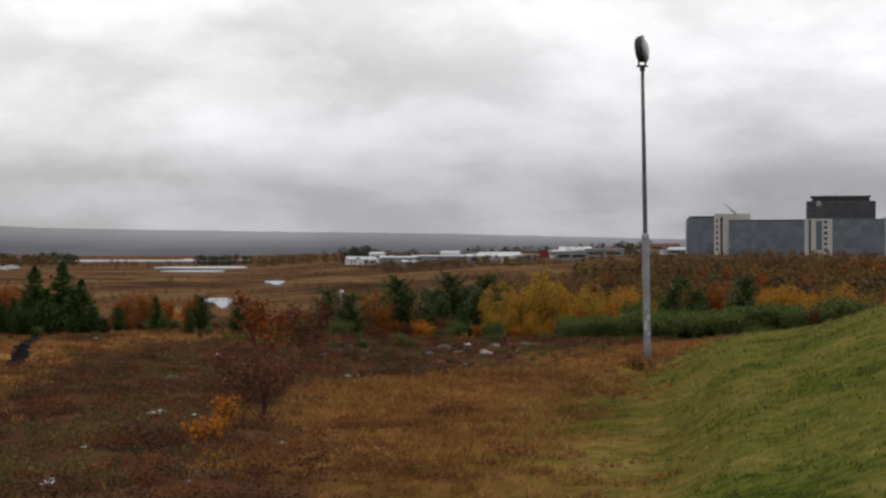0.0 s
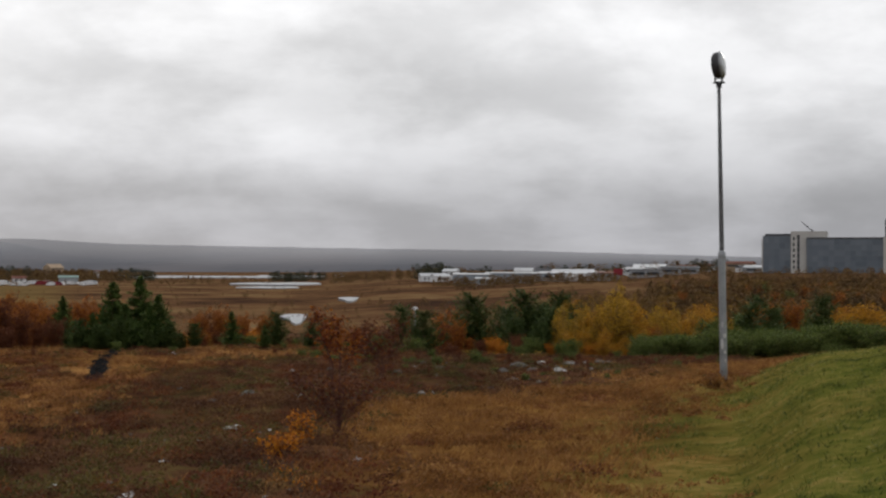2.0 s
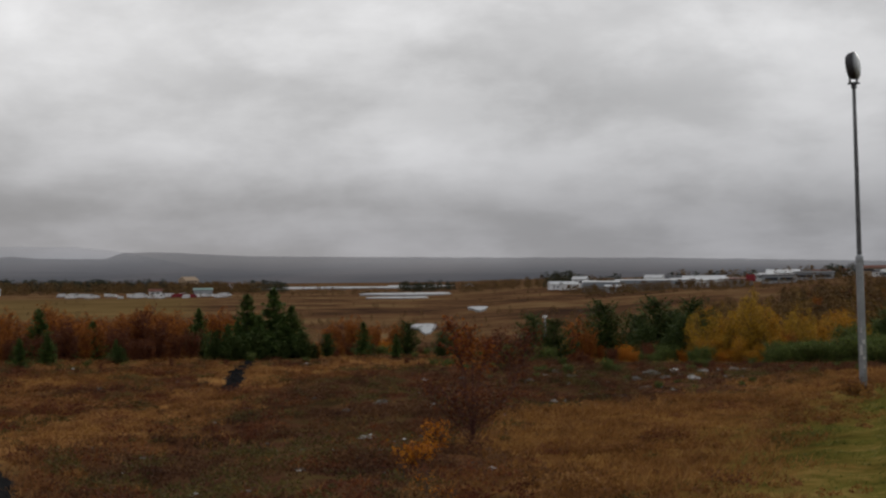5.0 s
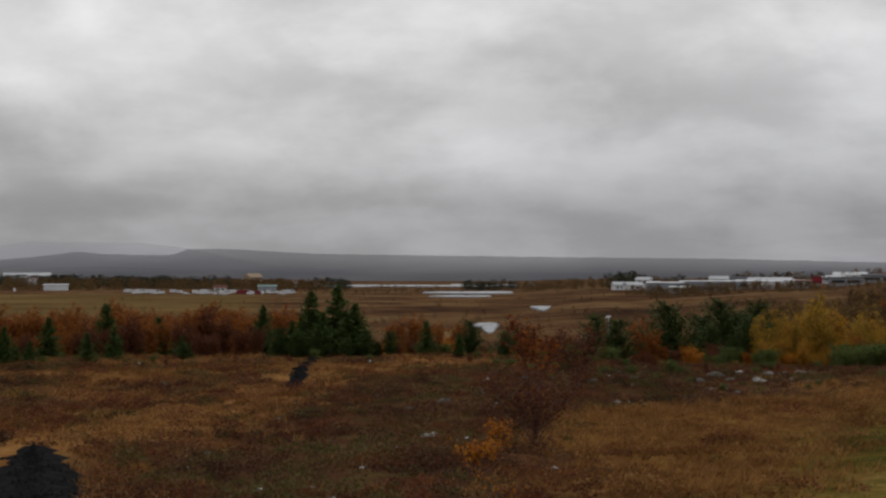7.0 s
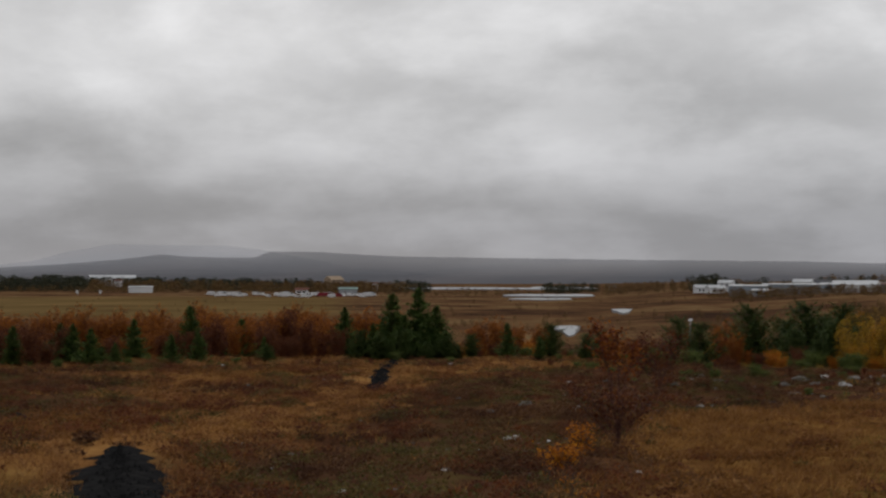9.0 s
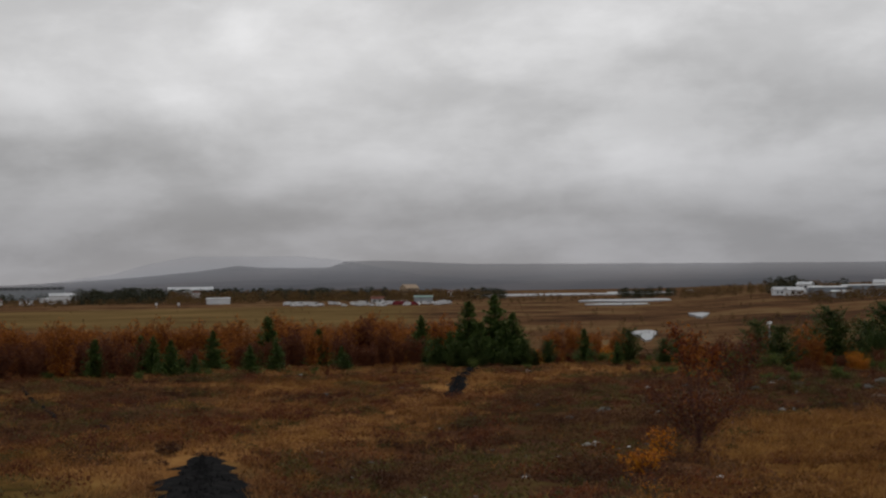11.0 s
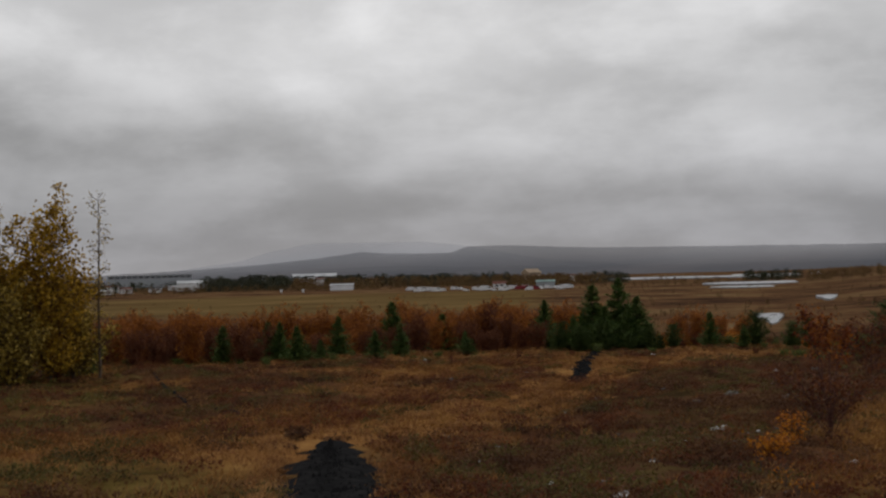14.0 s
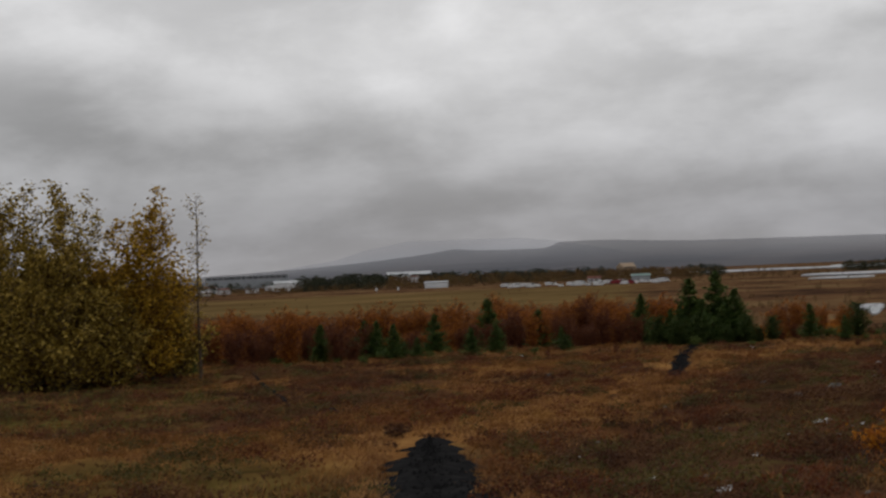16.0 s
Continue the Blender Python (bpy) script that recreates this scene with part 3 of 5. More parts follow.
pond("water_river_bend", "bright river bend reflecting the grey sky", ((8.15, 345), (8.5, 352), (9.0, 348), (9.25, 340), (9.05, 326), (8.85, 318), (8.75, 302), (8.6, 290), (8.42, 294), (8.3, 312), (8.2, 328)))
pond("water_river_reach", "bright river reach reflecting the grey sky", ((6.15, 500), (6.5, 506), (6.95, 498), (6.9, 480), (6.7, 470), (6.65, 452), (6.45, 446), (6.3, 458), (6.22, 478)))
pond("water_pool", "narrow bright pool in the wet meadow", wavy(8.4, 10.8, 760, 815, 3))
pond("water_channel", "pale channel across the wet meadow", wavy(7.5, 11.0, 880, 990, 4))
pond("water_lake_arm", "narrow arm of a distant lake", wavy(9.6, 15.2, 1500, 1760, 5))
pond("water_lake", "distant lake below the ridge", wavy(7.6, 10.2, 1560, 1900, 6))

# ---- things ----


def empty(name, m, label, category, group=""):
    ob = new(name)
    ob.matrix_world = m
    return tagged(ob, label, category, group)


def ground_pose(az, r, turn=0.0, size=1.0, sink=0.0):
    x, y = at(az, r)
    return pose(x, y, rise(x, y) - sink, 0, 0, turn) @ Matrix.Scale(size, 4)


def tube(verts, faces, path, radii, sides=6):
    """Adds a tapered tube along a path to lists of points and faces."""
    base = len(verts)
    for i, p in enumerate(path):
        p = Vector(p)
        d = (Vector(path[min(i + 1, len(path) - 1)]) - Vector(path[max(i - 1, 0)])).normalized()
        u = d.orthogonal().normalized()
        w = d.cross(u)
        for k in range(sides):
            a = 2 * math.pi * k / sides
            verts.append(tuple(p + (u * math.cos(a) + w * math.sin(a)) * radii[i]))
    for i in range(len(path) - 1):
        for k in range(sides):
            a, b = base + i * sides + k, base + i * sides + (k + 1) % sides
            faces.append((a, b, b + sides, a + sides))
    faces.append(tuple(base + (len(path) - 1) * sides + k for k in range(sides)))


def leaves(centres, size, rng, hang=0.0, narrow=0.6):
    """Small folded leaves at the given centres, each of two triangles."""
    verts, faces = [], []
    for c in centres:
        s = size * (0.6 + 0.8 * rng.random())
        d = Vector((rng.gauss(0, 1), rng.gauss(0, 1), rng.gauss(0, 0.7) - hang)).normalized()
        u = d.orthogonal().normalized()
        u = (Matrix.Rotation(rng.random() * 6.3, 3, d) @ u) * (s * narrow * 0.5)
        c = Vector(c)
        i = len(verts)
        verts += [tuple(c), tuple(c + d * s * 0.5 + u), tuple(c + d * s), tuple(c + d * s * 0.5 - u + Vector((0, 0, 0.12 * s)))]
        faces += [(i, i + 1, i + 2), (i, i + 2, i + 3)]
    return verts, faces


def broadleaf(name, seed, height, width, stems, n_leaf, leaf, mat, bark, label, category, bare=0.25, lean=0.35, group="", twigs=9, m=None, cone=False):
    """A tree or bush: forking stems from one root, twigs, and leaves in clusters along the twigs."""
    rng = random.Random(seed)
    top = empty(name, m or Matrix(), label, category, group)
    wv, wf, spots = [], [], []
    for s in range(stems):
        a = 2 * math.pi * (s + rng.random()) / stems
        reach = width * 0.5 * (0.25 + 0.55 * rng.random()) * (lean if stems == 1 else 1)
        tall = height * (0.72 + 0.28 * rng.random()) if s else height
        if cone:
            reach *= 0.25 if s == 0 else 1.15
            tall = height * max(0.35, (1.06 - 0.75 * reach / (0.5 * width)) * (0.88 + 0.14 * rng.random()))
        pts, rad = [], []
        for i in range(6):
            u = i / 5
            bend = reach * u ** 1.3
            pts.append(Vector((math.cos(a) * bend + 0.04 * width * rng.gauss(0, 1) * u, math.sin(a) * bend + 0.04 * width * rng.gauss(0, 1) * u, tall * u - 0.03)))
            rad.append(max(0.003, height * (0.016 if height < 2.5 else 0.009) * (1 - u * 0.85) / math.sqrt(max(1, stems * 0.5))))
        tube(wv, wf, pts, rad, 6)
        for b in range(twigs):
            u = bare + (1 - bare) * (b + rng.random()) / twigs
            i = min(4, int(u * 5))
            p = pts[i].lerp(pts[i + 1], u * 5 - i)
            ba = rng.random() * 6.3
            length = width * (0.42 - 0.27 * u) * (0.6 + 0.7 * rng.random()) / (1 if stems < 3 else 1.5)
            q = p + Vector((math.cos(ba) * length, math.sin(ba) * length, length * (0.5 + 0.6 * rng.random())))
            mid = p.lerp(q, 0.5) + Vector((0, 0, -0.08 * length))
            tube(wv, wf, [p, mid, q], [min(0.008, height * 0.004), min(0.006, height * 0.003), 0.002], 4)
            spots.append((p, mid, q, length))
    part("trunk", mesh_of("trunk", wv, wf, M[bark]), None, top)
    centres = []
    for _ in range(n_leaf):
        p, mid, q, length = rng.choice(spots)
        u = rng.random() ** 0.7
        c = p.lerp(q, u)
        j = 0.13 * length + 0.5 * leaf
        centres.append(c + Vector((rng.gauss(0, j), rng.gauss(0, j), rng.gauss(0, j))))
    centres = [c for c in centres if c.z > 0.04 * height]
    lv, lf = leaves(centres, leaf, rng)
    part("crown", mesh_of("crown", lv, lf, M[mat]), None, top)
    return top


def conifer(name, seed, height, width, mat, label, whorls=24, m=None, group="", round_top=False):
    """A young spruce or pine: a straight stem, whorls of drooping boughs, and needle sprays along each."""
    rng = random.Random(seed)
    top = empty(name, m or Matrix(), label, "conifer", group)
    wv, wf, nv, nf = [], [], [], []
    tube(wv, wf, [(0, 0, -0.03), (0.01, 0, height * 0.5), (0, 0.01, height * 0.97)], [height * 0.02, height * 0.012, 0.003], 6)
    part("trunk", mesh_of("trunk", wv, wf, M["bark"]), None, top)
    for k in range(whorls):
        u = (k + rng.random()) / whorls
        shape = (1 - u) ** 0.78 if not round_top else math.sqrt(max(0.02, 1 - (u * 0.95) ** 2.4))
        reach = width * 0.5 * shape * (0.7 + 0.5 * rng.random()) + 0.02
        n = max(5, int(14 * (1 - u * 0.5)))
        for b in range(n):
            z = height * (0.01 + 0.96 * u + 0.05 * rng.random())
            a = rng.random() * 6.3
            long = reach * (0.55 + 0.65 * rng.random())
            droop = (-0.12 if not round_top else 0.3) * long
            for i in range(10):
                v = (i + 0.6) / 10
                c = Vector((math.cos(a) * long * v, math.sin(a) * long * v, z + droop * v + 0.3 * long * v * v + rng.gauss(0, 0.012 * height)))
                for side in (-1, 1, 0):
                    d = Vector((math.cos(a + side * 0.9), math.sin(a + side * 0.9), 0.25 + rng.gauss(0, 0.45))).normalized()
                    s = height * 0.048 * (0.6 + 0.8 * rng.random()) * (1.15 - 0.4 * u)
                    w = (d.cross(Vector((0, 0, 1))).normalized() + Vector((0, 0, rng.gauss(0, 0.8)))).normalized() * s * 0.28
                    j = len(nv)
                    nv += [tuple(c - w), tuple(c + w), tuple(c + d * s)]
                    nf.append((j, j + 1, j + 2))
    for i in range(8):
        j = len(nv)
        a = i * 0.8
        z = height * (0.9 + 0.012 * i)
        nv += [(0.004, 0, z), (-0.004, 0.004, z), (0.04 * height * math.cos(a) * (1 - i / 9), 0.04 * height * math.sin(a) * (1 - i / 9), z + 0.05 * height)]
        nf.append((j, j + 1, j + 2))
    part("crown", mesh_of("crown", nv, nf, M[mat]), None, top)
    return top


# the leaning lamp post at the lawn's edge
def lamp_post():
    x, y = at(-7.84, 25.3)
    z = rise(x, y)
    top = empty("lamp_post", pose(x, y, z, 0, -1.0, 0), "leaning galvanised lamp post with a round floodlight head", "lamp post")
    H = 5.06
    for name, mat, rings in (("lower_pole", "galvanised", ((-0.2, 0.062), (1.0, 0.061), (2.2, 0.060), (2.24, 0.056), (2.30, 0.043))),
                             ("upper_pole", "dark_grey_metal", ((2.30, 0.040), (3.6, 0.035), (H, 0.028)))):
        v, f = [], []
        tube(v, f, [(0, 0, h) for h, _ in rings], [r for _, r in rings], 14)
        part(name, mesh_of(name, v, f, M[mat], True), None, top)
    v, f = [], []
    tube(v, f, [(0, 0, h) for h in (2.17, 2.19, 2.27, 2.29)], [0.061, 0.066, 0.062, 0.045], 14)
    part("joint_collar", mesh_of("joint_collar", v, f, M["galvanised"], True), None, top)
    for h, a, w, t in ((0.66, 4.0, 0.03, 0.16), (0.84, 4.6, 0.045, 0.07), (0.44, 4.9, 0.02, 0.05), (1.02, 4.2, 0.02, 0.09), (0.58, 4.7, 0.03, 0.05)):
        bm = bmesh.new()
        cells = [[bm.verts.new((0.0635 * math.cos(a + k * 0.25 * w / 0.05), 0.0635 * math.sin(a + k * 0.25 * w / 0.05), h + dz)) for dz in (0, t)] for k in range(5)]
        for p, q in zip(cells, cells[1:]):
            bm.faces.new((p[0], q[0], q[1], p[1]))
        part("sticker", bm, M["sticker"], top, "torn pale sticker")
    # bracket and head
    bm = bmesh.new()
    bmesh.ops.create_cone(bm, cap_ends=True, segments=14, radius1=0.045, radius2=0.045, depth=0.10, matrix=pose(0, 0, H + 0.02))
    bmesh.ops.create_cube(bm, size=1.0, matrix=pose(0.0, 0, H + 0.05) @ Matrix.Diagonal((0.19, 0.05, 0.025, 1)))
    part("bracket", bm, M["dark_metal"], top)
    for sx in (-0.06, 0.05):
        bm = bmesh.new()
        bmesh.ops.create_cube(bm, size=1.0, matrix=pose(sx, 0, H + 0.12) @ Matrix.Diagonal((0.03, 0.03, 0.15, 1)))
        part("arm", bm, M["dark_metal"], top)
    head = pose(0.0, 0, H + 0.34, 0, 90 - 6, -17)

    def turned(profile, seg=22):
        bm = bmesh.new()
        loops = [[bm.verts.new((r * math.cos(2 * math.pi * k / seg) * 1.06, r * math.sin(2 * math.pi * k / seg) * 0.9, h * 0.9)) for k in range(seg)] for r, h in profile]
        for p, q in zip(loops, loops[1:]):
            for k in range(seg):
                bm.faces.new((p[k], p[(k + 1) % seg], q[(k + 1) % seg], q[k]))
        bm.faces.new(loops[0][::-1])
        bm.faces.new(loops[-1])
        bmesh.ops.transform(bm, matrix=head, verts=bm.verts)
        bmesh.ops.recalc_face_normals(bm, faces=bm.faces)
        for face in bm.faces:
            face.smooth = True
        return bm

    part("housing", turned(((0.09, -0.125), (0.16, -0.11), (0.205, -0.06), (0.215, 0.01), (0.215, 0.035))), M["dark_metal"], top, "dark rounded lamp housing")
    part("rim", turned(((0.217, 0.036), (0.222, 0.045), (0.222, 0.06), (0.205, 0.066))), M["galvanised"], top)
    part("glass", turned(((0.20, 0.067), (0.17, 0.10), (0.09, 0.122))), M["lens"], top, "pale domed glass")


lamp_post()

# saplings on the heath
broadleaf("rowan_sapling", 11, 1.54, 0.95, 4, 1150, 0.046, "sapling_leaf", "red_bark", "rowan sapling with rust-orange leaves above bare stems", "tree", bare=0.7, twigs=13, m=ground_pose(6.8, 18.2, 170))
broadleaf("rowan_sapling", 12, 0.76, 1.75, 11, 1350, 0.042, "red_leaf", "red_bark", "low dark-red sapling with thin bare stems", "tree", bare=0.34, twigs=11, m=ground_pose(6.85, 18.0))
broadleaf("rowan_sapling", 13, 1.15, 1.7, 9, 1300, 0.05, "red_leaf", "red_bark", "sparse dark-red sapling with bare stems on the heath", "tree", bare=0.3, twigs=14, m=ground_pose(5.25, 29))
broadleaf("orange_bush", 14, 0.25, 0.72, 13, 900, 0.032, "orange_leaf", "bark", "small bright orange bush in the heath", "bush", bare=0.15, m=ground_pose(8.95, 15.2))
broadleaf("orange_bush", 15, 0.38, 0.44, 9, 520, 0.032, "orange_leaf", "bark", "small bright orange bush beside a sapling", "bush", bare=0.2, m=ground_pose(8.2, 16.2))
for i, (az, r, h) in enumerate(((8.6, 12.4, 0.22), (8.9, 12.9, 0.16), (8.2, 11.7, 0.2), (9.5, 13.6, 0.2), (7.6, 12.0, 0.14))):
    broadleaf("orange_sprig", 20 + i, h, h * 0.7, 4, 34, 0.025, "orange_leaf", "bark", "thin sprig with a few orange leaves", "plant", bare=0.3, group="orange sprigs", m=ground_pose(az, r))

# young spruces and pines along the brow
SPRUCE = [conifer("spruce", 30 + i, 2.0, 1.55 + 0.15 * i, "needles", "young dark green spruce on the grassy brow", m=ground_pose(a, r, 40 * i, s), group="young spruces")
          for i, (a, r, s) in enumerate(((14.45, 47, 1.10), (13.77, 46, 0.84), (15.47, 46.5, 1.02)))]
for i, (a, r, h) in enumerate(((16.2, 46, 1.0), (15.85, 47.5, 1.45), (15.0, 45.5, 1.4), (14.1, 45.8, 1.2), (13.4, 46, 1.2), (11.0, 47.5, 1.1), (9.75, 44.5, 0.6), (29.7, 44, 1.36), (28.0, 45.5, 1.15), (27.55, 45, 1.0), (26.9, 43.5, 1.28), (26.0, 43.5, 0.6),
                                (25.3, 45.5, 1.1), (23.9, 41, 1.0), (23.2, 50, 1.7), (22.9, 44, 0.85), (21.26, 50, 1.75), (20.4, 47, 0.7), (17.3, 50, 1.55), (20.1, 47.5, 0.55), (27.8, 47, 0.8), (26.9, 46, 0.6), (30.9, 46, 0.9), (16.6, 46.5, 0.7))):
    copy_thing(SPRUCE[i % 3], ground_pose(a, r, 77 * i, h / 2))
PINE = [conifer("pine", 50 + i, 2.0, 1.7, "pine", "bushy dark green young pine among autumn scrub", m=ground_pose(a, r, 60 * i, s), group="young pines", round_top=True, whorls=26)
        for i, (a, r, s) in enumerate(((3.6, 56, 0.9), (1.7, 58, 1.15)))]
for i, (a, r, s) in enumerate(((0.4, 62, 1.12), (-0.35, 60, 1.08), (-1.0, 63, 1.15), (-1.7, 60, 1.02), (-2.2, 58, 0.88), (-1.4, 57, 0.8), (0.1, 57, 0.8), (4.4, 64, 0.9), (12.4, 45.5, 0.40), (9.3, 45.5, 0.44), (7.95, 46, 0.48), (7.4, 48, 0.40), (20.3, 45, 0.3), (28.4, 44, 0.3), (26.5, 44, 0.28), (-9.3, 72, 1.0), (-10.2, 74, 0.95), (-11.6, 76, 1.0), (-9.7, 60, 0.95), (-8.9, 58, 0.8), (-0.8, 56, 0.6), (13.3, 45.2, 0.36), (14.1, 44.8, 0.33), (15.2, 45.0, 0.42), (16.0, 45.2, 0.45), (16.7, 46, 0.4), (12.9, 45.5, 0.26))):
    copy_thing(PINE[i % 2], ground_pose(a, r, 51 * i, s))

# autumn scrub
KINDS = {}


def kind(key, name, seeds, height, width, stems, n, leaf, mat, bark, label, category, bare, group, twigs=9):
    KINDS[key] = (name, seeds, height, width, stems, n, leaf, mat, bark, label, category, bare, group, twigs)


kind("rust", "rust_bush", (61, 62, 63), 1.9, 1.35, 15, 4600, 0.056, "rust_leaf", "red_bark", "rust-red birch scrub behind the brow", "bush", 0.08, "autumn scrub", 13)
kind("red", "red_bush", (64, 65), 1.55, 1.5, 13, 3600, 0.056, "red_leaf", "red_bark", "dark red-brown scrub behind the brow", "bush", 0.05, "autumn scrub", 12)
kind("orange", "amber_bush", (66, 67), 1.5, 1.7, 9, 3200, 0.07, "orange_leaf", "bark", "orange autumn bush among the pines", "bush", 0.1, "amber bushes", 12)
kind("yellow", "yellow_tree", (68, 69, 70), 3.1, 1.7, 7, 3400, 0.07, "yellow_leaf", "bark", "slender birch in yellow autumn leaf", "tree", 0.08, "yellow birches", 20)
kind("amber", "amber_tree", (75, 76), 2.8, 2.2, 8, 4600, 0.075, "amber_leaf", "bark", "rounded birch in bright orange autumn leaf", "tree", 0.05, "amber birches", 20)
kind("green", "willow_bush", (71, 72), 1.2, 2.0, 11, 3400, 0.07, "green_leaf", "bark", "low dark green willow bush", "bush", 0.05, "willow bushes", 12)
kind("olive", "olive_bush", (73, 74), 1.6, 1.9, 9, 3200, 0.07, "olive_leaf", "bark", "olive and ochre autumn bush", "bush", 0.08, "olive bushes", 12)
FIRST = {}
rng = random.Random(5)


def plant(key, az, r, size):
    name, seeds, height, width, stems, n, leaf, mat, bark, label, category, bare, group, twigs = KINDS[key]
    seed = rng.choice(seeds)
    m = ground_pose(az, r, rng.random() * 360, size, 0.05)
    if seed in FIRST:
        return copy_thing(FIRST[seed], m @ Matrix.Scale(1 / FIRST[seed].scale.x, 4) if key == "green" else m)
    FIRST[seed] = broadleaf(name, seed, height, width, stems, n, leaf, mat, bark, label, category, bare=bare, group=group, twigs=twigs, m=m, cone=key in ("yellow", "amber"))
    return FIRST[seed]


def scatter(keys, a0, a1, r0, r1, n, s0, s1):
    for i in range(n):
        a = a0 + (a1 - a0) * (i + rng.random()) / n
        u = min(1.0, max(0.0, 0.5 + 0.9 * noise.noise((a * 0.9, r0 * 0.37, 3.0)) + 0.35 * (rng.random() - 0.5)))
        plant(rng.choice(keys), a, r0 + (r1 - r0) * rng.random(), s0 * 0.85 + (s1 * 1.15 - s0 * 0.85) * u)


scatter(["rust", "rust", "rust", "red", "rust"], 16.5, 35.0, 54, 63, 128, 0.76, 1.08)
# front row: dark red scrub, its colour also imitating shade at bush bases
scatter(["red", "red", "rust", "red", "rust", "red"], 17.0, 35.0, 47.5, 54, 64, 0.42, 0.9)
scatter(["red", "green", "rust", "olive"], 9.6, 17.0, 47, 55, 24, 0.25, 0.5)
scatter(["rust", "rust", "red", "orange", "olive"], 9.6, 16.8, 53, 66, 56, 0.5, 0.85)
scatter(["olive", "red", "green"], 7.6, 9.7, 48, 60, 6, 0.25, 0.4)
scatter(["rust", "red", "olive", "rust", "orange"], -2.6, 7.6, 54, 72, 54, 0.55, 0.95)
scatter(["red", "green", "green", "olive"], -2.6, 8.0, 47, 54, 30, 0.3, 0.6)
scatter(["yellow"], 1.0, 5.0, 66, 74, 4, 0.6, 0.75)
scatter(["yellow", "yellow", "yellow", "amber"], -6.2, -1.7, 54, 62, 46, 0.75, 1.22)
scatter(["amber", "olive", "yellow"], -8.2, -5.8, 56, 64, 12, 0.6, 0.95)
scatter(["rust", "orange", "amber", "orange"], -5.4, -2.0, 51, 54, 20, 0.32, 0.62)
scatter(["rust", "olive", "rust"], -7.6, -5.4, 53, 55, 7, 0.4, 0.6)
scatter(["green"], -12.7, -7.2, 45, 52, 58, 0.36, 0.66)
scatter(["green", "green", "green", "green"], -7.4, -4.6, 45, 52, 22, 0.32, 0.55)
scatter(["red", "green", "green"], -17.5, -12.5, 47, 55, 26, 0.6, 1.0)
scatter(["olive", "olive", "green", "rust", "olive"], -18.8, -7.0, 56, 68, 56, 0.6, 1.0)
scatter(["amber"], -14.5, -12.3, 62, 68, 10, 0.85, 1.05)
scatter(["rust", "amber", "yellow"], -18.5, -14.6, 64, 72, 16, 0.7, 0.95)
scatter(["rust", "yellow", "olive"], -19.5, -15.2, 70, 88, 20, 0.75, 1.05)
scatter(["olive", "olive", "rust", "olive", "green"], -13.2, -7.0, 72, 110, 54, 0.8, 1.2)
scatter(["olive", "rust", "green", "olive"], -19.5, -2.0, 115, 190, 70, 0.9, 1.4)
scatter(["olive", "red", "rust", "green", "rust", "red"], -19.5, -6.0, 190, 330, 90, 0.9, 1.5)
scatter(["green", "olive", "red"], 10.0, 34.0, 40, 46, 34, 0.12, 0.26)
scatter(["green", "red", "green", "olive", "red"], -8.0, 9.5, 36, 46, 70, 0.10, 0.24)
scatter(["green", "red"], -4.0, 6.5, 28, 38, 26, 0.07, 0.15)
scatter(["red", "red", "rust", "red"], 27.6, 34.8, 43, 47, 22, 0.5, 0.95)
for i in range(44):
    plant("green", -13.6 + 8.8 * (i + rng.random()) / 44, 47 + 5 * rng.random(), (0.86 - 0.008 * i) * (0.7 + 0.5 * rng.random()))
plant("orange", 0.9, 50, 0.75)
plant("orange", 0.6, 49.5, 0.6)

# poplars beside the meadow
POPLARS = ((39.7, 35.5, 4.9, 3.0, 11, 14000, "olive_leaf"), (36.1, 35.6, 4.8, 2.9, 10, 14000, "yellow_leaf"), (38.4, 36.5, 4.7, 2.7, 10, 11000, "olive_leaf"),
           (41.8, 36.0, 5.7, 2.8, 10, 15000, "olive_leaf"), (43.6, 36.5, 5.0, 2.9, 10, 13000, "olive_leaf"), (37.6, 34.8, 2.6, 2.4, 8, 5000, "olive_leaf"), (40.9, 34.6, 3.4, 2.8, 9, 7500, "olive_leaf"), (35.3, 36.2, 2.5, 2.2, 8, 4500, "olive_leaf"), (39.2, 34.4, 2.2, 2.4, 9, 4500, "olive_leaf"), (38.9, 37.2, 4.8, 2.8, 11, 12000, "olive_leaf"), (37.4, 36.6, 3.9, 2.6, 10, 9000, "yellow_leaf"), (40.7, 36.8, 4.9, 2.8, 11, 11000, "olive_leaf"))
for i, (a, r, h, w, st, n, mat) in enumerate(POPLARS):
    broadleaf("poplar", 80 + i, h, w, st, n, 0.09, mat, "bark", "upright poplar in olive and yellow autumn leaf", "tree", bare=0.06, twigs=24, group="poplars", m=ground_pose(a, r, 30 * i), cone=True)
broadleaf("bare_birch", 90, 4.3, 1.05, 1, 800, 0.055, "olive_leaf", "bark", "slender almost bare birch beside the poplars", "tree", bare=0.15, twigs=46, m=ground_pose(34.3, 36))
scatter(["red", "green", "red"], 34.5, 44.0, 36.5, 39, 14, 0.6, 0.9)


# stones in the heath
def stone_mesh(seed, mat):
    bm = bmesh.new()
    bmesh.ops.create_icosphere(bm, subdivisions=2, radius=0.5)
    for v in bm.verts:
        k = 1 + 0.45 * noise.noise(v.co * 2.2 + Vector((seed * 7.1, 0, 0))) + 0.15 * noise.noise(v.co * 6 + Vector((0, seed, 0)))
        v.co = Vector((v.co.x * k * 1.3, v.co.y * k, v.co.z * k * 0.55))
    me = bpy.data.meshes.new("stone")
    bm.to_mesh(me)
    bm.free()
    me.materials.append(M[mat])
    return me


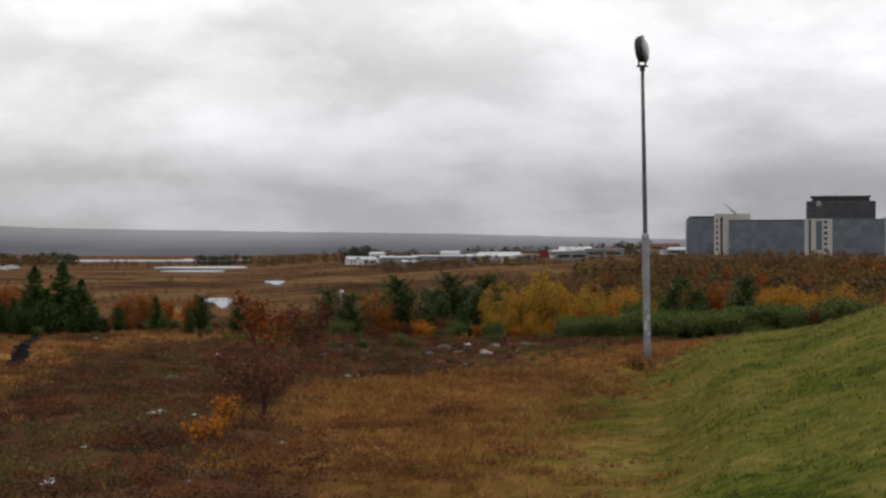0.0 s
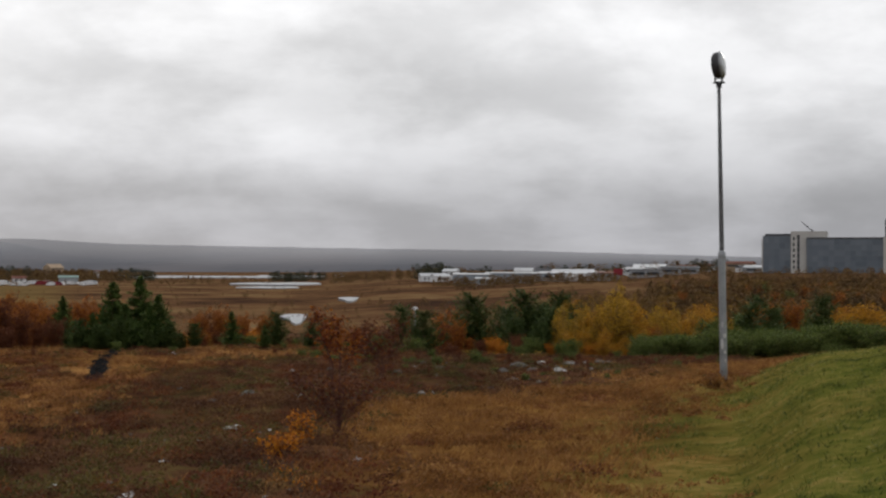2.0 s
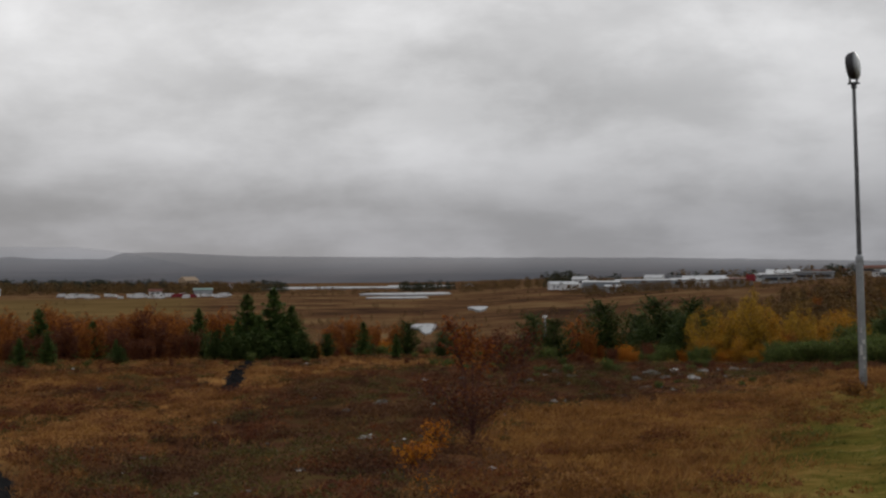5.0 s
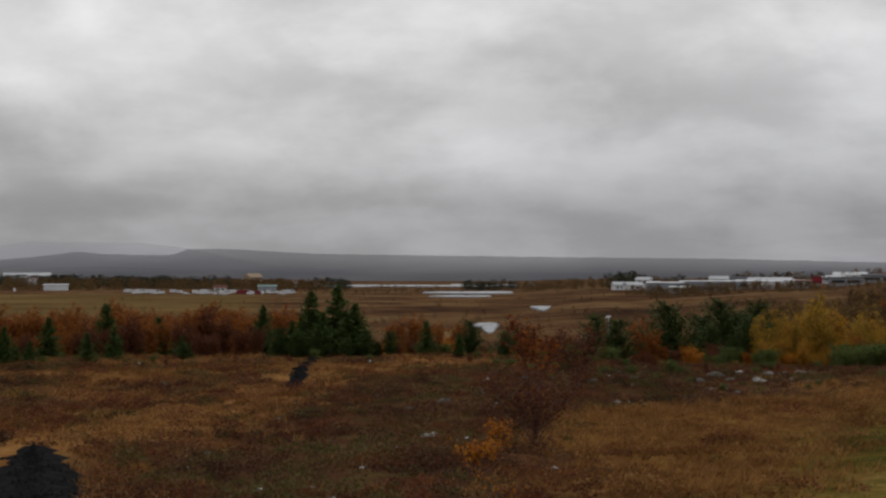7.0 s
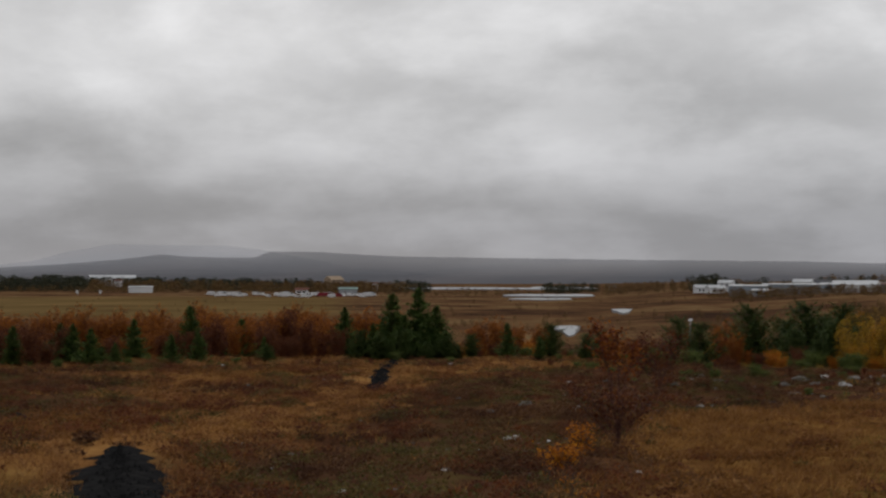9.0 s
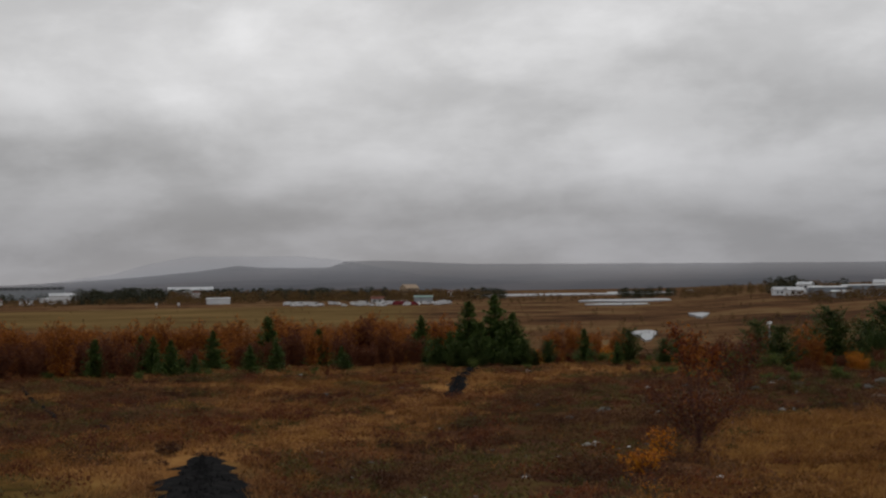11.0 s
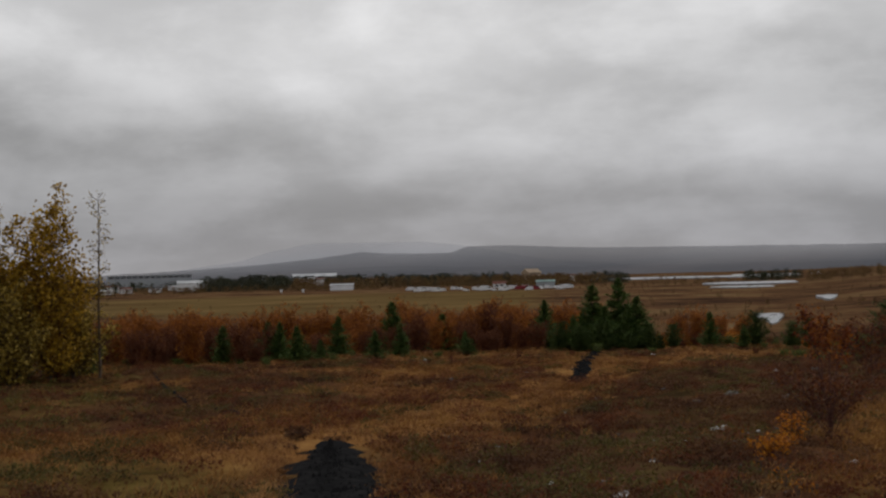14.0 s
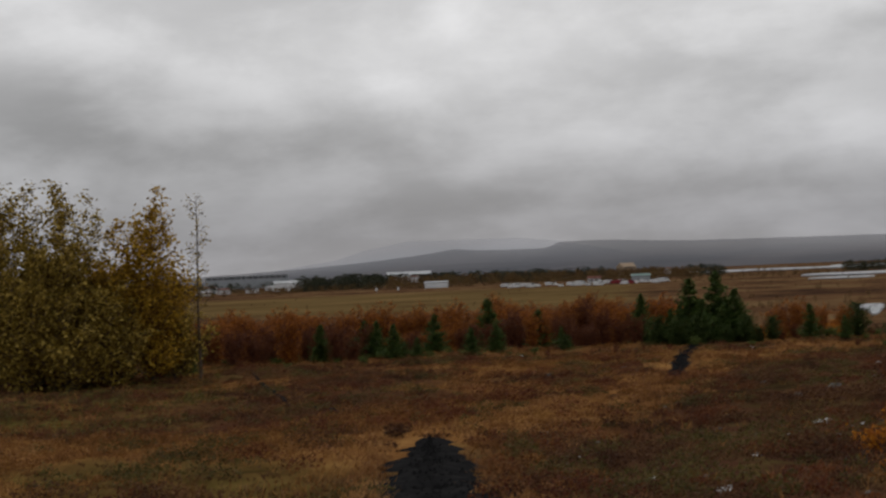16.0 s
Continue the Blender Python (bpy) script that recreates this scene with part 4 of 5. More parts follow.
STONES = [stone_mesh(i, "rock") for i in range(6)]
DULL = [stone_mesh(i + 6, "dull_rock") for i in range(6)]
spots = [(16.15, 15.5, 0.13), (15.75, 15.6, 0.16), (14.77, 12.1, 0.20), (14.5, 12.3, 0.12), (15.39, 13.4, 0.12), (17.3, 13.6, 0.13), (11.63, 23.5, 0.22), (0.53, 33.8, 0.55), (0.95, 33.2, 0.3), (3.18, 33.8, 0.32), (-0.4, 31, 0.25), (-0.6, 34, 0.45),
         (-3.2, 40, 0.5), (-2.6, 39.5, 0.35), (10.3, 25.5, 0.4), (10.9, 19.2, 0.3), (1.6, 31, 0.2), (-1.2, 36, 0.4), (-0.9, 37, 0.25), (7.2, 33, 0.3), (4.0, 36, 0.3), (13.4, 17.5, 0.1)]
srng = random.Random(9)
spots += [(2.9, 33, 0.5), (2.2, 35, 0.6), (-0.1, 36.5, 0.6), (-1.6, 33.5, 0.5), (1.3, 36, 0.45), (-2.1, 37.5, 0.6), (4.6, 31, 0.4), (0.2, 30.5, 0.4), (-0.9, 39.5, 0.7), (3.6, 38, 0.55)]
while len(spots) < 225:
    a, r = -7 + 29 * srng.random(), 11 + 31 * srng.random() ** 0.8
    if cover_at(*at(a, r))[1] > 0.6:
        spots.append((a, r, (0.03 + 0.11 * srng.random() ** 3) * (0.6 + r / 26)))
for i, (a, r, s) in enumerate(spots):
    s *= 0.64 if r < 25 else 0.55
    x, y = at(a, r)
    pale = r < 25 and i < 22 or i % (3 if r < 24 else 5) == 0
    ob = new("stone", (STONES if pale else DULL)[i % 6])
    ob.matrix_world = pose(x, y, rise(x, y) + 0.02 * s, srng.gauss(0, 8), srng.gauss(0, 8), srng.random() * 360) @ Matrix.Scale(s, 4)
    tagged(ob, "pale grey lichened stone lying in the heath" if pale else "dull brown-grey stone half sunk in the heath", "stone", "heath stones")


PATHS = (([at(*p) for p in ((24.0, 6.0), (25.0, 9.0), (25.6, 13.0), (25.65, 17.2))], 1.35, "cinder_near", "black cinder footpath through dry grass"),
         ([at(*p) for p in ((16.3, 29.5), (16.0, 33), (15.65, 38), (15.3, 44))], 0.42, "cinder_far", "black cinder footpath climbing to the brow"),
         ([at(*p) for p in ((28.9, 22.2), (29.45, 23.1), (30.3, 25.0), (31.15, 27.6), (31.69, 30.5), (32.19, 34.4), (32.5, 38))], 0.09, "rut", "narrow dark rut worn in the grass"))


def on_path(x, y):
    return any(along(x, y, line) < width * (0.34 + 0.3 * noise.noise((x * 4, y * 4, 2))) for line, width, _, _ in PATHS)


# grass, heather and lawn
def tufts(name, label, mat, weight, density, height, width, blades, r0, r1, seed, a0=-20, a1=46):
    g = random.Random(seed)
    v, f = [], []
    area = radians(a1 - a0) * 0.5 * (r1 * r1 - r0 * r0)
    for _ in range(int(area * density)):
        a = a0 + (a1 - a0) * g.random()
        r = math.sqrt(r0 * r0 + (r1 * r1 - r0 * r0) * g.random() ** 1.35)
        x, y = at(a, r)
        w = weight(*cover_at(x, y))
        if g.random() > w or on_path(x, y):
            continue
        z = rise(x, y) - 0.015
        big = 0.55 + 0.75 * max(0, 0.5 + noise.noise((x * 0.5, y * 0.5, 7.0))) + 0.25 * g.random()
        for _ in range(blades):
            t = g.random() * 6.3
            h = height * big * (0.5 + 0.6 * g.random())
            bx, by = x + g.gauss(0, 0.05), y + g.gauss(0, 0.05)
            lx, ly = g.gauss(0.25, 0.7) * h, g.gauss(0, 0.7) * h
            cx, cy = math.cos(t) * width * (0.7 + r / 30), math.sin(t) * width * (0.7 + r / 30)
            i = len(v)
            v += [(bx - cx, by - cy, z), (bx + cx, by + cy, z), (bx + lx, by + ly, z + h)]
            f.append((i, i + 1, i + 2))
    tagged(new(name, mesh_of(name, v, f, M[mat])), label, "grass", kind="stuff")


tufts("dry_grass", "tufts of straw-coloured and reddish dry grass", "dry_grass", lambda l, h, t: max(0.0, 1 - 1.7 * l) * (1 - 0.95 * h) * (1 - 0.6 * t), 38, 0.115, 0.006, 6, 8.5, 52, 1)
tufts("straw_grass", "pale orange straw along the trodden trail", "straw", lambda l, h, t: max(0.0, t - 0.2), 30, 0.10, 0.006, 6, 8.5, 46, 11, 5, 46)
tufts("heather", "low dark brown heather and crowberry", "heather", lambda l, h, t: h, 34, 0.055, 0.009, 6, 8.5, 46, 2, -10, 44)
tufts("lawn_grass", "short green lawn grass", "lawn_grass", lambda l, h, t: l, 60, 0.045, 0.006, 6, 7, 30, 3, -22, -3)
tufts("glade_grass", "green grass under the poplars", "lawn_grass", lambda l, h, t: l, 22, 0.12, 0.006, 6, 22, 38, 4, 33, 46)


# low woody clumps that break up heath and grass
def clumps(name, label, mat, seed, n, weight, h0, h1, a0=-9, a1=44):
    g = random.Random(seed)
    centres, size = [], []
    while n > 0:
        a, r = a0 + (a1 - a0) * g.random(), math.sqrt(81 + (46 * 46 - 81) * g.random() ** 1.2)
        x, y = at(a, r)
        n -= 0.02
        if g.random() > weight(*cover_at(x, y)) or on_path(x, y) or noise.noise((x * 0.35, y * 0.35, seed)) < -0.05:
            continue
        n -= 0.98
        h = h0 + (h1 - h0) * g.random() ** 1.6
        w = h * (1.1 + 1.7 * g.random())
        z, lean = rise(x, y), 6.3 * g.random()
        for _ in range(int(50 + 1500 * w * w)):
            t, q, u = g.random() * 6.3, w * math.sqrt(g.random()), g.random()
            px, py = q * math.cos(t), q * math.sin(t) * 0.7
            px, py = x + px * math.cos(lean) - py * math.sin(lean), y + px * math.sin(lean) + py * math.cos(lean)
            centres.append((px, py, z + h * u * (1 - 0.85 * (q / w) ** 2)))
    v, f = leaves(centres, 0.03, g, hang=-0.3, narrow=0.6)
    tagged(new(name, mesh_of(name, v, f, M[mat])), label, "undergrowth", kind="stuff")


clumps("brown_undergrowth", "low brown clumps of heather", "heather", 5, 1300, lambda l, h, t: h * (1 - l), 0.05, 0.20)
clumps("red_undergrowth", "low dark red clumps of bilberry", "bilberry", 6, 750, lambda l, h, t: (0.15 + 0.85 * h) * (1 - l) * (1 - 0.8 * t), 0.05, 0.19)
clumps("green_undergrowth", "low dull green clumps of crowberry and moss", "crowberry", 7, 850, lambda l, h, t: (0.12 + 0.88 * h) * (1 - l) * (1 - 0.8 * t), 0.05, 0.19)
clumps("straw_undergrowth", "matted clumps of pale dry grass", "dry_grass", 8, 1100, lambda l, h, t: (1 - h) * (1 - l), 0.05, 0.16)
clumps("bank_undergrowth", "dark red-brown clumps of bilberry on the grassy bank", "bilberry", 14, 300, lambda l, h, t: (1 - h) * (1 - l) * (1 - 0.7 * t), 0.10, 0.26, 13, 38)
clumps("olive_undergrowth", "olive clumps of moss and sedge on the grassy bank", "crowberry", 15, 260, lambda l, h, t: (1 - h) * (1 - l) * (1 - 0.7 * t), 0.08, 0.22, 13, 38)
clumps("russet_undergrowth", "matted clumps of russet grass", "straw", 13, 500, lambda l, h, t: (1 - h) * (1 - l) * (0.3 + 0.7 * t), 0.05, 0.13)


# cinder footpath
def footpath(name, line, width, label):
    v, f = [], []
    pts = []
    for (p, q) in zip(line, line[1:]):
        for k in range(40):
            u = k / 40
            pts.append((p[0] + (q[0] - p[0]) * u, p[1] + (q[1] - p[1]) * u))
    n = 9
    for i, (x, y) in enumerate(pts):
        j = min(i + 1, len(pts) - 1)
        dx, dy = pts[j][0] - pts[max(0, i - 1)][0], pts[j][1] - pts[max(0, i - 1)][1]
        d = math.hypot(dx, dy)
        nx, ny = -dy / d, dx / d
        taper = min(1.0, 0.25 + i / 26, 0.24 + 0.76 * ((len(pts) - 1 - i) / 46) ** 0.75)
        for k in range(n):
            s = (k / (n - 1) - 0.5) * width * taper * (1 + 0.45 * noise.noise((x * 1.5, y * 1.5, 5.3 + 7.7 * (k > n // 2))) + 0.55 * noise.noise((x * 4.5, y * 4.5, 8.4 + 6.3 * (k > n // 2))) + (0.55 if width > 1 else 0.12) * noise.noise((x * 13, y * 13, 2.4 + 6.3 * (k > n // 2))))
            px, py = x + nx * s, y + ny * s
            edge = 1 - abs(k / (n - 1) - 0.5) * 2
            v.append((px, py, rise(px, py) + 0.04 * min(1, edge * 3) - 0.012 + 0.012 * noise.noise((px * 2.5, py * 2.5, 1))))
    for i in range(len(pts) - 1):
        f += [(i * n + k, i * n + k + 1, (i + 1) * n + k + 1, (i + 1) * n + k) for k in range(n - 1)]
    tagged(new(name, mesh_of(name, v, f, M["gravel"], True)), label, "path", kind="structure")


for line, width, name, label in PATHS:
    footpath("pavement_" + name, line, width, label)


# loose cinders strewn along the footpaths
def cinders():
    g = random.Random(12)
    v, f = [], []
    for line, width, _, _ in PATHS[:2]:
        for (ax, ay), (bx, by) in zip(line, line[1:]):
            run = math.hypot(bx - ax, by - ay)
            for _ in range(int(run * 170)):
                u, o = g.random(), g.gauss(0, 0.17) * width
                if (bx, by) == line[-1] and width > 1:
                    o *= 1 - u
                x, y = ax + (bx - ax) * u - (by - ay) / run * o, ay + (by - ay) * u + (bx - ax) / run * o
                s, z = 0.010 + 0.022 * g.random() ** 2, rise(x, y) + 0.02
                i = len(v)
                t = g.random() * 6.3
                v += [(x + s * 1.3 * math.cos(t + k * 2.1), y + s * 1.3 * math.sin(t + k * 2.1), z - 0.01) for k in range(3)] + [(x, y, z + s * (0.8 + g.random()))]
                f += [(i, i + 1, i + 3), (i + 1, i + 2, i + 3), (i + 2, i, i + 3)]
    tagged(new("cinders", mesh_of("cinders", v, f, M["gravel"])), "loose black cinders strewn over the footpath", "gravel", kind="stuff")


cinders()


def fringe():
    """Dry grass hanging over the edges of the footpaths."""
    g = random.Random(16)
    v, f = [], []
    for line, width, _, _ in PATHS[:1]:
        for (ax, ay), (bx, by) in zip(line, line[1:]):
            run = math.hypot(bx - ax, by - ay)
            for _ in range(int(run * 34)):
                u, side = g.random(), g.choice((-1, 1))
                o = side * width * (0.56 - 0.10 * abs(g.gauss(0, 1)) + 0.1 * noise.noise((ax + u * 9, ay, side)))
                x, y = ax + (bx - ax) * u - (by - ay) / run * o, ay + (by - ay) * u + (bx - ax) / run * o
                z = rise(x, y)
                for _ in range(9):
                    h, t = 0.04 + 0.07 * g.random(), g.random() * 6.3
                    px, py = x + g.gauss(0, 0.03), y + g.gauss(0, 0.03)
                    i = len(v)
                    v += [(px - 0.006 * math.cos(t), py - 0.006 * math.sin(t), z), (px + 0.006 * math.cos(t), py + 0.006 * math.sin(t), z), (px + g.gauss(0, 0.6) * h, py + g.gauss(0, 0.6) * h, z + h)]
                    f.append((i, i + 1, i + 2))
    tagged(new("path_fringe", mesh_of("path_fringe", v, f, M["straw"])), "dry straw tufts overhanging the cinder footpath", "grass", kind="stuff")


fringe()

# park lamp among the bushes
def park_lamp(az, r, h):
    top = empty("park_lamp", ground_pose(az, r), "short pale park lamp standing among the bushes", "park lamp")
    v, f = [], []
    tube(v, f, [(0, 0, -0.1), (0, 0, h * 0.5), (0, 0, h)], [0.07, 0.06, 0.05], 8)
    part("pole", mesh_of("pole", v, f, M["grey_wall"], True), None, top)
    bm = bmesh.new()
    bmesh.ops.create_cone(bm, cap_ends=True, segments=14, radius1=0.21, radius2=0.12, depth=0.16, matrix=pose(0, 0, h + 0.08))
    part("shade", bm, M["white_wall"], top)


park_lamp(3.95, 105, 3.3)


broadleaf("grass_tussock", 95, 0.14, 0.9, 16, 700, 0.06, "dry_grass", "bark", "brown tussock round the foot of the lamp post", "tussock", bare=0.0, m=ground_pose(-7.6, 25.0))
broadleaf("grass_tussock", 96, 0.14, 0.4, 12, 300, 0.05, "heather", "bark", "dark tussock beside the cinder footpath", "tussock", bare=0.0, m=ground_pose(26.9, 17.4))
for a in (27.5, 26.65):
    x, y = at(a, 940)
    marker = empty("road_marker", pose(x, y, ground_z(x, y), 0, 0, a), "small white roadside marker beyond the field", "marker", "road markers")
    bm = bmesh.new()
    bmesh.ops.create_cube(bm, size=1.0, matrix=pose(0, 0, 0.5) @ Matrix.Diagonal((0.3, 0.3, 1.0, 1)))
    part("post", bm, M["grey_wall"], marker)
    bm = bmesh.new()
    bmesh.ops.create_cube(bm, size=1.0, matrix=pose(0, 0, 1.9) @ Matrix.Diagonal((1.4, 0.4, 1.8, 1)))
    bmesh.ops.bevel(bm, geom=bm.edges, offset=0.08, segments=1, affect="EDGES")
    part("panel", bm, M["white_wall"], marker)


# ---- buildings ----
def box(bm, x0, x1, y0, y1, z0, z1):
    bmesh.ops.create_cube(bm, size=1.0, matrix=Matrix.Translation(((x0 + x1) / 2, (y0 + y1) / 2, (z0 + z1) / 2)) @ Matrix.Diagonal((x1 - x0, y1 - y0, z1 - z0, 1)))


def block(name, mat, parent, *dims, label=""):
    bm = bmesh.new()
    box(bm, *dims)
    return part(name, bm, M[mat], parent, label)


PANES = {}


def panes(wall, x0, x1, y, z0, z1, cols, rows, mat, gap=0.12, fill=0.62):
    """A grid of window panes a little proud of a wall, one object a pane."""
    w, h = (x1 - x0) / cols, (z1 - z0) / rows
    key = (round(w, 2), round(h, 2), mat, gap, fill)
    if key not in PANES:
        bm = bmesh.new()
        box(bm, -w / 2 + gap, w / 2 - gap, -0.06, 0.06, -h * fill / 2, h * fill / 2)
        me = bpy.data.meshes.new("pane")
        bm.to_mesh(me)
        bm.free()
        me.materials.append(M[mat])
        PANES[key] = me
    for i in range(cols):
        for j in range(rows):
            ob = new("pane", PANES[key])
            ob.parent = wall
            ob.location = (x0 + (i + 0.5) * w, y - 0.04, z0 + (j + 0.5) * h)


def office_block():
    R = 800.0
    x, y = at(-13.3, R)
    base = ground_z(x, y) - 0.5
    top = empty("office_building", pose(x, y, base, 0, 0, -13.3), "long glass office building with concrete towers and dark upper block", "building")
    s = R / 2593.5

    def X(p):
        return (p - 1397) * s * 0.947

    def Z(p):
        return (441 - p) * s * 0.973 + 1.6 - base
    w = block("left_wing", "spandrel", top, X(1212), X(1262), 0, 26, 0, Z(386))
    panes(w, X(1213), X(1261), 0, 1.0, Z(388), 5, 6, "glass_wall", 0.03, 0.93)
    block("end_wall", "concrete", top, X(1210), X(1212), -0.3, 26, 0, Z(392))
    block("roof_cap", "roof_dark", top, X(1216), X(1262), 1.5, 20, Z(386), Z(382))
    c = block("stair_tower", "concrete", top, X(1262), X(1326), -1.2, 16, 0, Z(378), label="pale concrete stair tower")
    panes(c, X(1273), X(1278), -1.2, 1.5, Z(384), 1, 6, "dark_glass", 0.1, 0.95)
    panes(c, X(1265), X(1270), -1.2, 2, Z(386), 1, 6, "window", 0.25, 0.55)
    w = block("middle_wing", "spandrel", top, X(1290), X(1424), -3.0, 18, 0, Z(391.5))
    panes(w, X(1291), X(1423), -3.0, 1.0, Z(393), 14, 6, "glass_wall", 0.03, 0.9)
    block("parapet", "roof_dark", top, X(1290), X(1424), -3.2, 18, Z(391.5), Z(389))
    c = block("core_wall", "concrete", top, X(1423), X(1472), -4.4, 15, 0, Z(388), label="pale concrete core with narrow windows")
    panes(c, X(1443), X(1454), -4.4, 3, Z(392), 1, 1, "spandrel", 0.1, 1.0)
    panes(c, X(1456), X(1464), -4.4, 2, Z(389), 1, 6, "window", 0.3, 0.5)
    panes(c, X(1430), X(1435), -4.4, 2, Z(390), 1, 1, "roof_dark", 0.1, 1.0)
    w = block("right_wing", "spandrel", top, X(1472), X(1563), -3.4, 18, 0, Z(388))
    panes(w, X(1473), X(1562), -3.4, 1.0, Z(390), 9, 6, "glass_wall", 0.03, 0.93)
    block("end_tower", "concrete", top, X(1563), X(1590), -4.2, 16, 0, Z(386))
    w = block("right_annex", "spandrel", top, X(1590), X(1690), -3.4, 18, 0, Z(390))
    panes(w, X(1591), X(1689), -3.4, 1.0, Z(392), 10, 6, "glass_wall", 0.03, 0.9)
    t = block("upper_block", "roof_dark", top, X(1427), X(1547), -2.6, 22, Z(388), Z(357), label="dark glazed upper block")
    panes(t, X(1456), X(1545), -2.6, Z(386), Z(359), 10, 3, "dark_glass", 0.05, 0.9)
    panes(t, X(1429), X(1444), -2.6, Z(386), Z(359), 2, 3, "dark_glass", 0.05, 0.9)
    block("penthouse", "dark_metal", top, X(1437), X(1537), 0, 18, Z(357), Z(350))
    block("penthouse_roof", "roof_dark", top, X(1434), X(1539), -0.6, 19, Z(350), Z(347.5))
    bm = bmesh.new()
    for k, a in ((X(1446), 2.2), (X(1450), 2.2)):
        box(bm, k - 0.25, k + 0.25, -2.9, -2.75, Z(365), Z(365) + a)
    box(bm, X(1446), X(1450), -2.9, -2.75, Z(365) + 1.9, Z(365) + 2.4)
    part("emblem", bm, M["white_wall"], t, "small pale emblem")
    v, f = [], []
    tube(v, f, [(X(1301), 6, Z(378)), (X(1290), 6, Z(369)), (X(1279), 6, Z(359))], [0.35, 0.28, 0.15], 6)
    part("crane_jib", mesh_of("crane_jib", v, f, M["dark_metal"]), None, top)


office_block()


def house(name, az, r, w, d, h, roof, wall_mat, roof_mat, label, category="house", turn=0.0, windows=0, el=None, group=""):
    """A gabled or low-pitched house: walls, a roof with eaves, and a row of windows on the face."""
    x, y = at(az, r)
    z = ground_z(x, y) - 0.3
    if el is not None:
        z = max(z, 1.6 + r * math.tan(radians(el)) - h - roof)
    top = empty(name, pose(x, y, z, 0, 0, az + turn), label, category, group)
    drop = z - ground_z(x, y) + 0.3
    wall = block("wall", wall_mat, top, -w / 2, w / 2, -d / 2, d / 2, -drop, h)
    bm = bmesh.new()
    e = 0.4
    pts = [(-w / 2 - e, -d / 2 - e, h), (w / 2 + e, -d / 2 - e, h), (w / 2 + e, d / 2 + e, h), (-w / 2 - e, d / 2 + e, h), (-w / 2 - e, 0, h + roof), (w / 2 + e, 0, h + roof)]
    vs = [bm.verts.new(p) for p in pts] + [bm.verts.new((p[0], p[1], p[2] + 0.25)) for p in pts[:4]]
    vs[4].co.z += 0.25
    vs[5].co.z += 0.25
    for q in ((0, 3, 2, 1), (0, 1, 7, 6), (2, 3, 9, 8), (6, 7, 5, 4), (8, 9, 4, 5), (1, 2, 8, 5, 7), (3, 0, 6, 4, 9)):
        bm.faces.new([vs[k] for k in q])
    bmesh.ops.recalc_face_normals(bm, faces=bm.faces)
    part("roof", bm, M[roof_mat], top)
    if windows:
        panes(wall, -w / 2 + 1, w / 2 - 1, -d / 2, h * 0.35, h * 0.85, windows, 1, "window", 0.6, 0.8)
    return top


# industrial halls on the rise
HALLS = ((1.75, 700, 17, 4.4, 0.5, "blue_wall", "steel_roof", -0.30), (0.55, 708, 16, 4.6, 0.4, "blue_wall", "steel_roof", -0.25), (-0.55, 695, 13, 4.2, 0.5, "blue_wall", "steel_roof", -0.27), (1.2, 670, 9, 2.6, 0.5, "grey_wall", "steel_roof", -0.46), (-0.2, 668, 12, 2.4, 0.5, "grey_wall", "roof_dark", -0.44),
         (-1.45, 705, 12, 3.8, 0.7, "grey_wall", "steel_roof", -0.24), (-2.2, 715, 20, 3.0, 2.2, "white_wall", "steel_roof", -0.13), (-1.9, 672, 11, 2.2, 0.6, "white_wall", "steel_roof", -0.43), (-2.95, 690, 13, 3.4, 0.9, "white_wall", "steel_roof", -0.22), (-3.45, 678, 7, 3.6, 0.6, "grey_wall", "rust_roof", -0.30), (-5.0, 720, 16, 3.8, 0.6, "grey_wall", "roof_dark", -0.26), (-6.3, 780, 20, 3.6, 0.8, "grey_wall", "roof_dark", -0.2))
for a, r, w, h, roof, wm, rm, e in HALLS:
    house("factory_hall", a, r, w, 18, h, roof, wm, rm, "long blue-grey industrial hall under a pale roof" if wm == "blue_wall" else "low grey industrial shed" if wm == "grey_wall" else "white hall with a rounded bright roof", "hall", windows=2 if wm == "grey_wall" else 0, el=e, group="industrial halls")
house("white_hall", -5.15, 900, 19, 22, 2.8, 2.0, "white_wall", "steel_roof", "white hall with a bright stepped roof", "hall", windows=6, el=0.08)
house("white_hall", -4.55, 880, 13, 16, 2.8, 0.9, "white_wall", "steel_roof", "low white hall beside a larger one", "hall", windows=3, el=-0.05)
x, y = at(-3.95, 690)
sign = empty("sign_tower", pose(x, y, ground_z(x, y), 0, 0, -4), "red sign tower beside the industrial halls", "sign")
block("mast", "grey_wall", sign, -0.8, 0.8, -0.5, 0.5, 0, 2.2)
block("panel", "red_paint", sign, -2.2, 2.2, -0.7, 0.7, 2.2, 5.2, label="plain red panel")
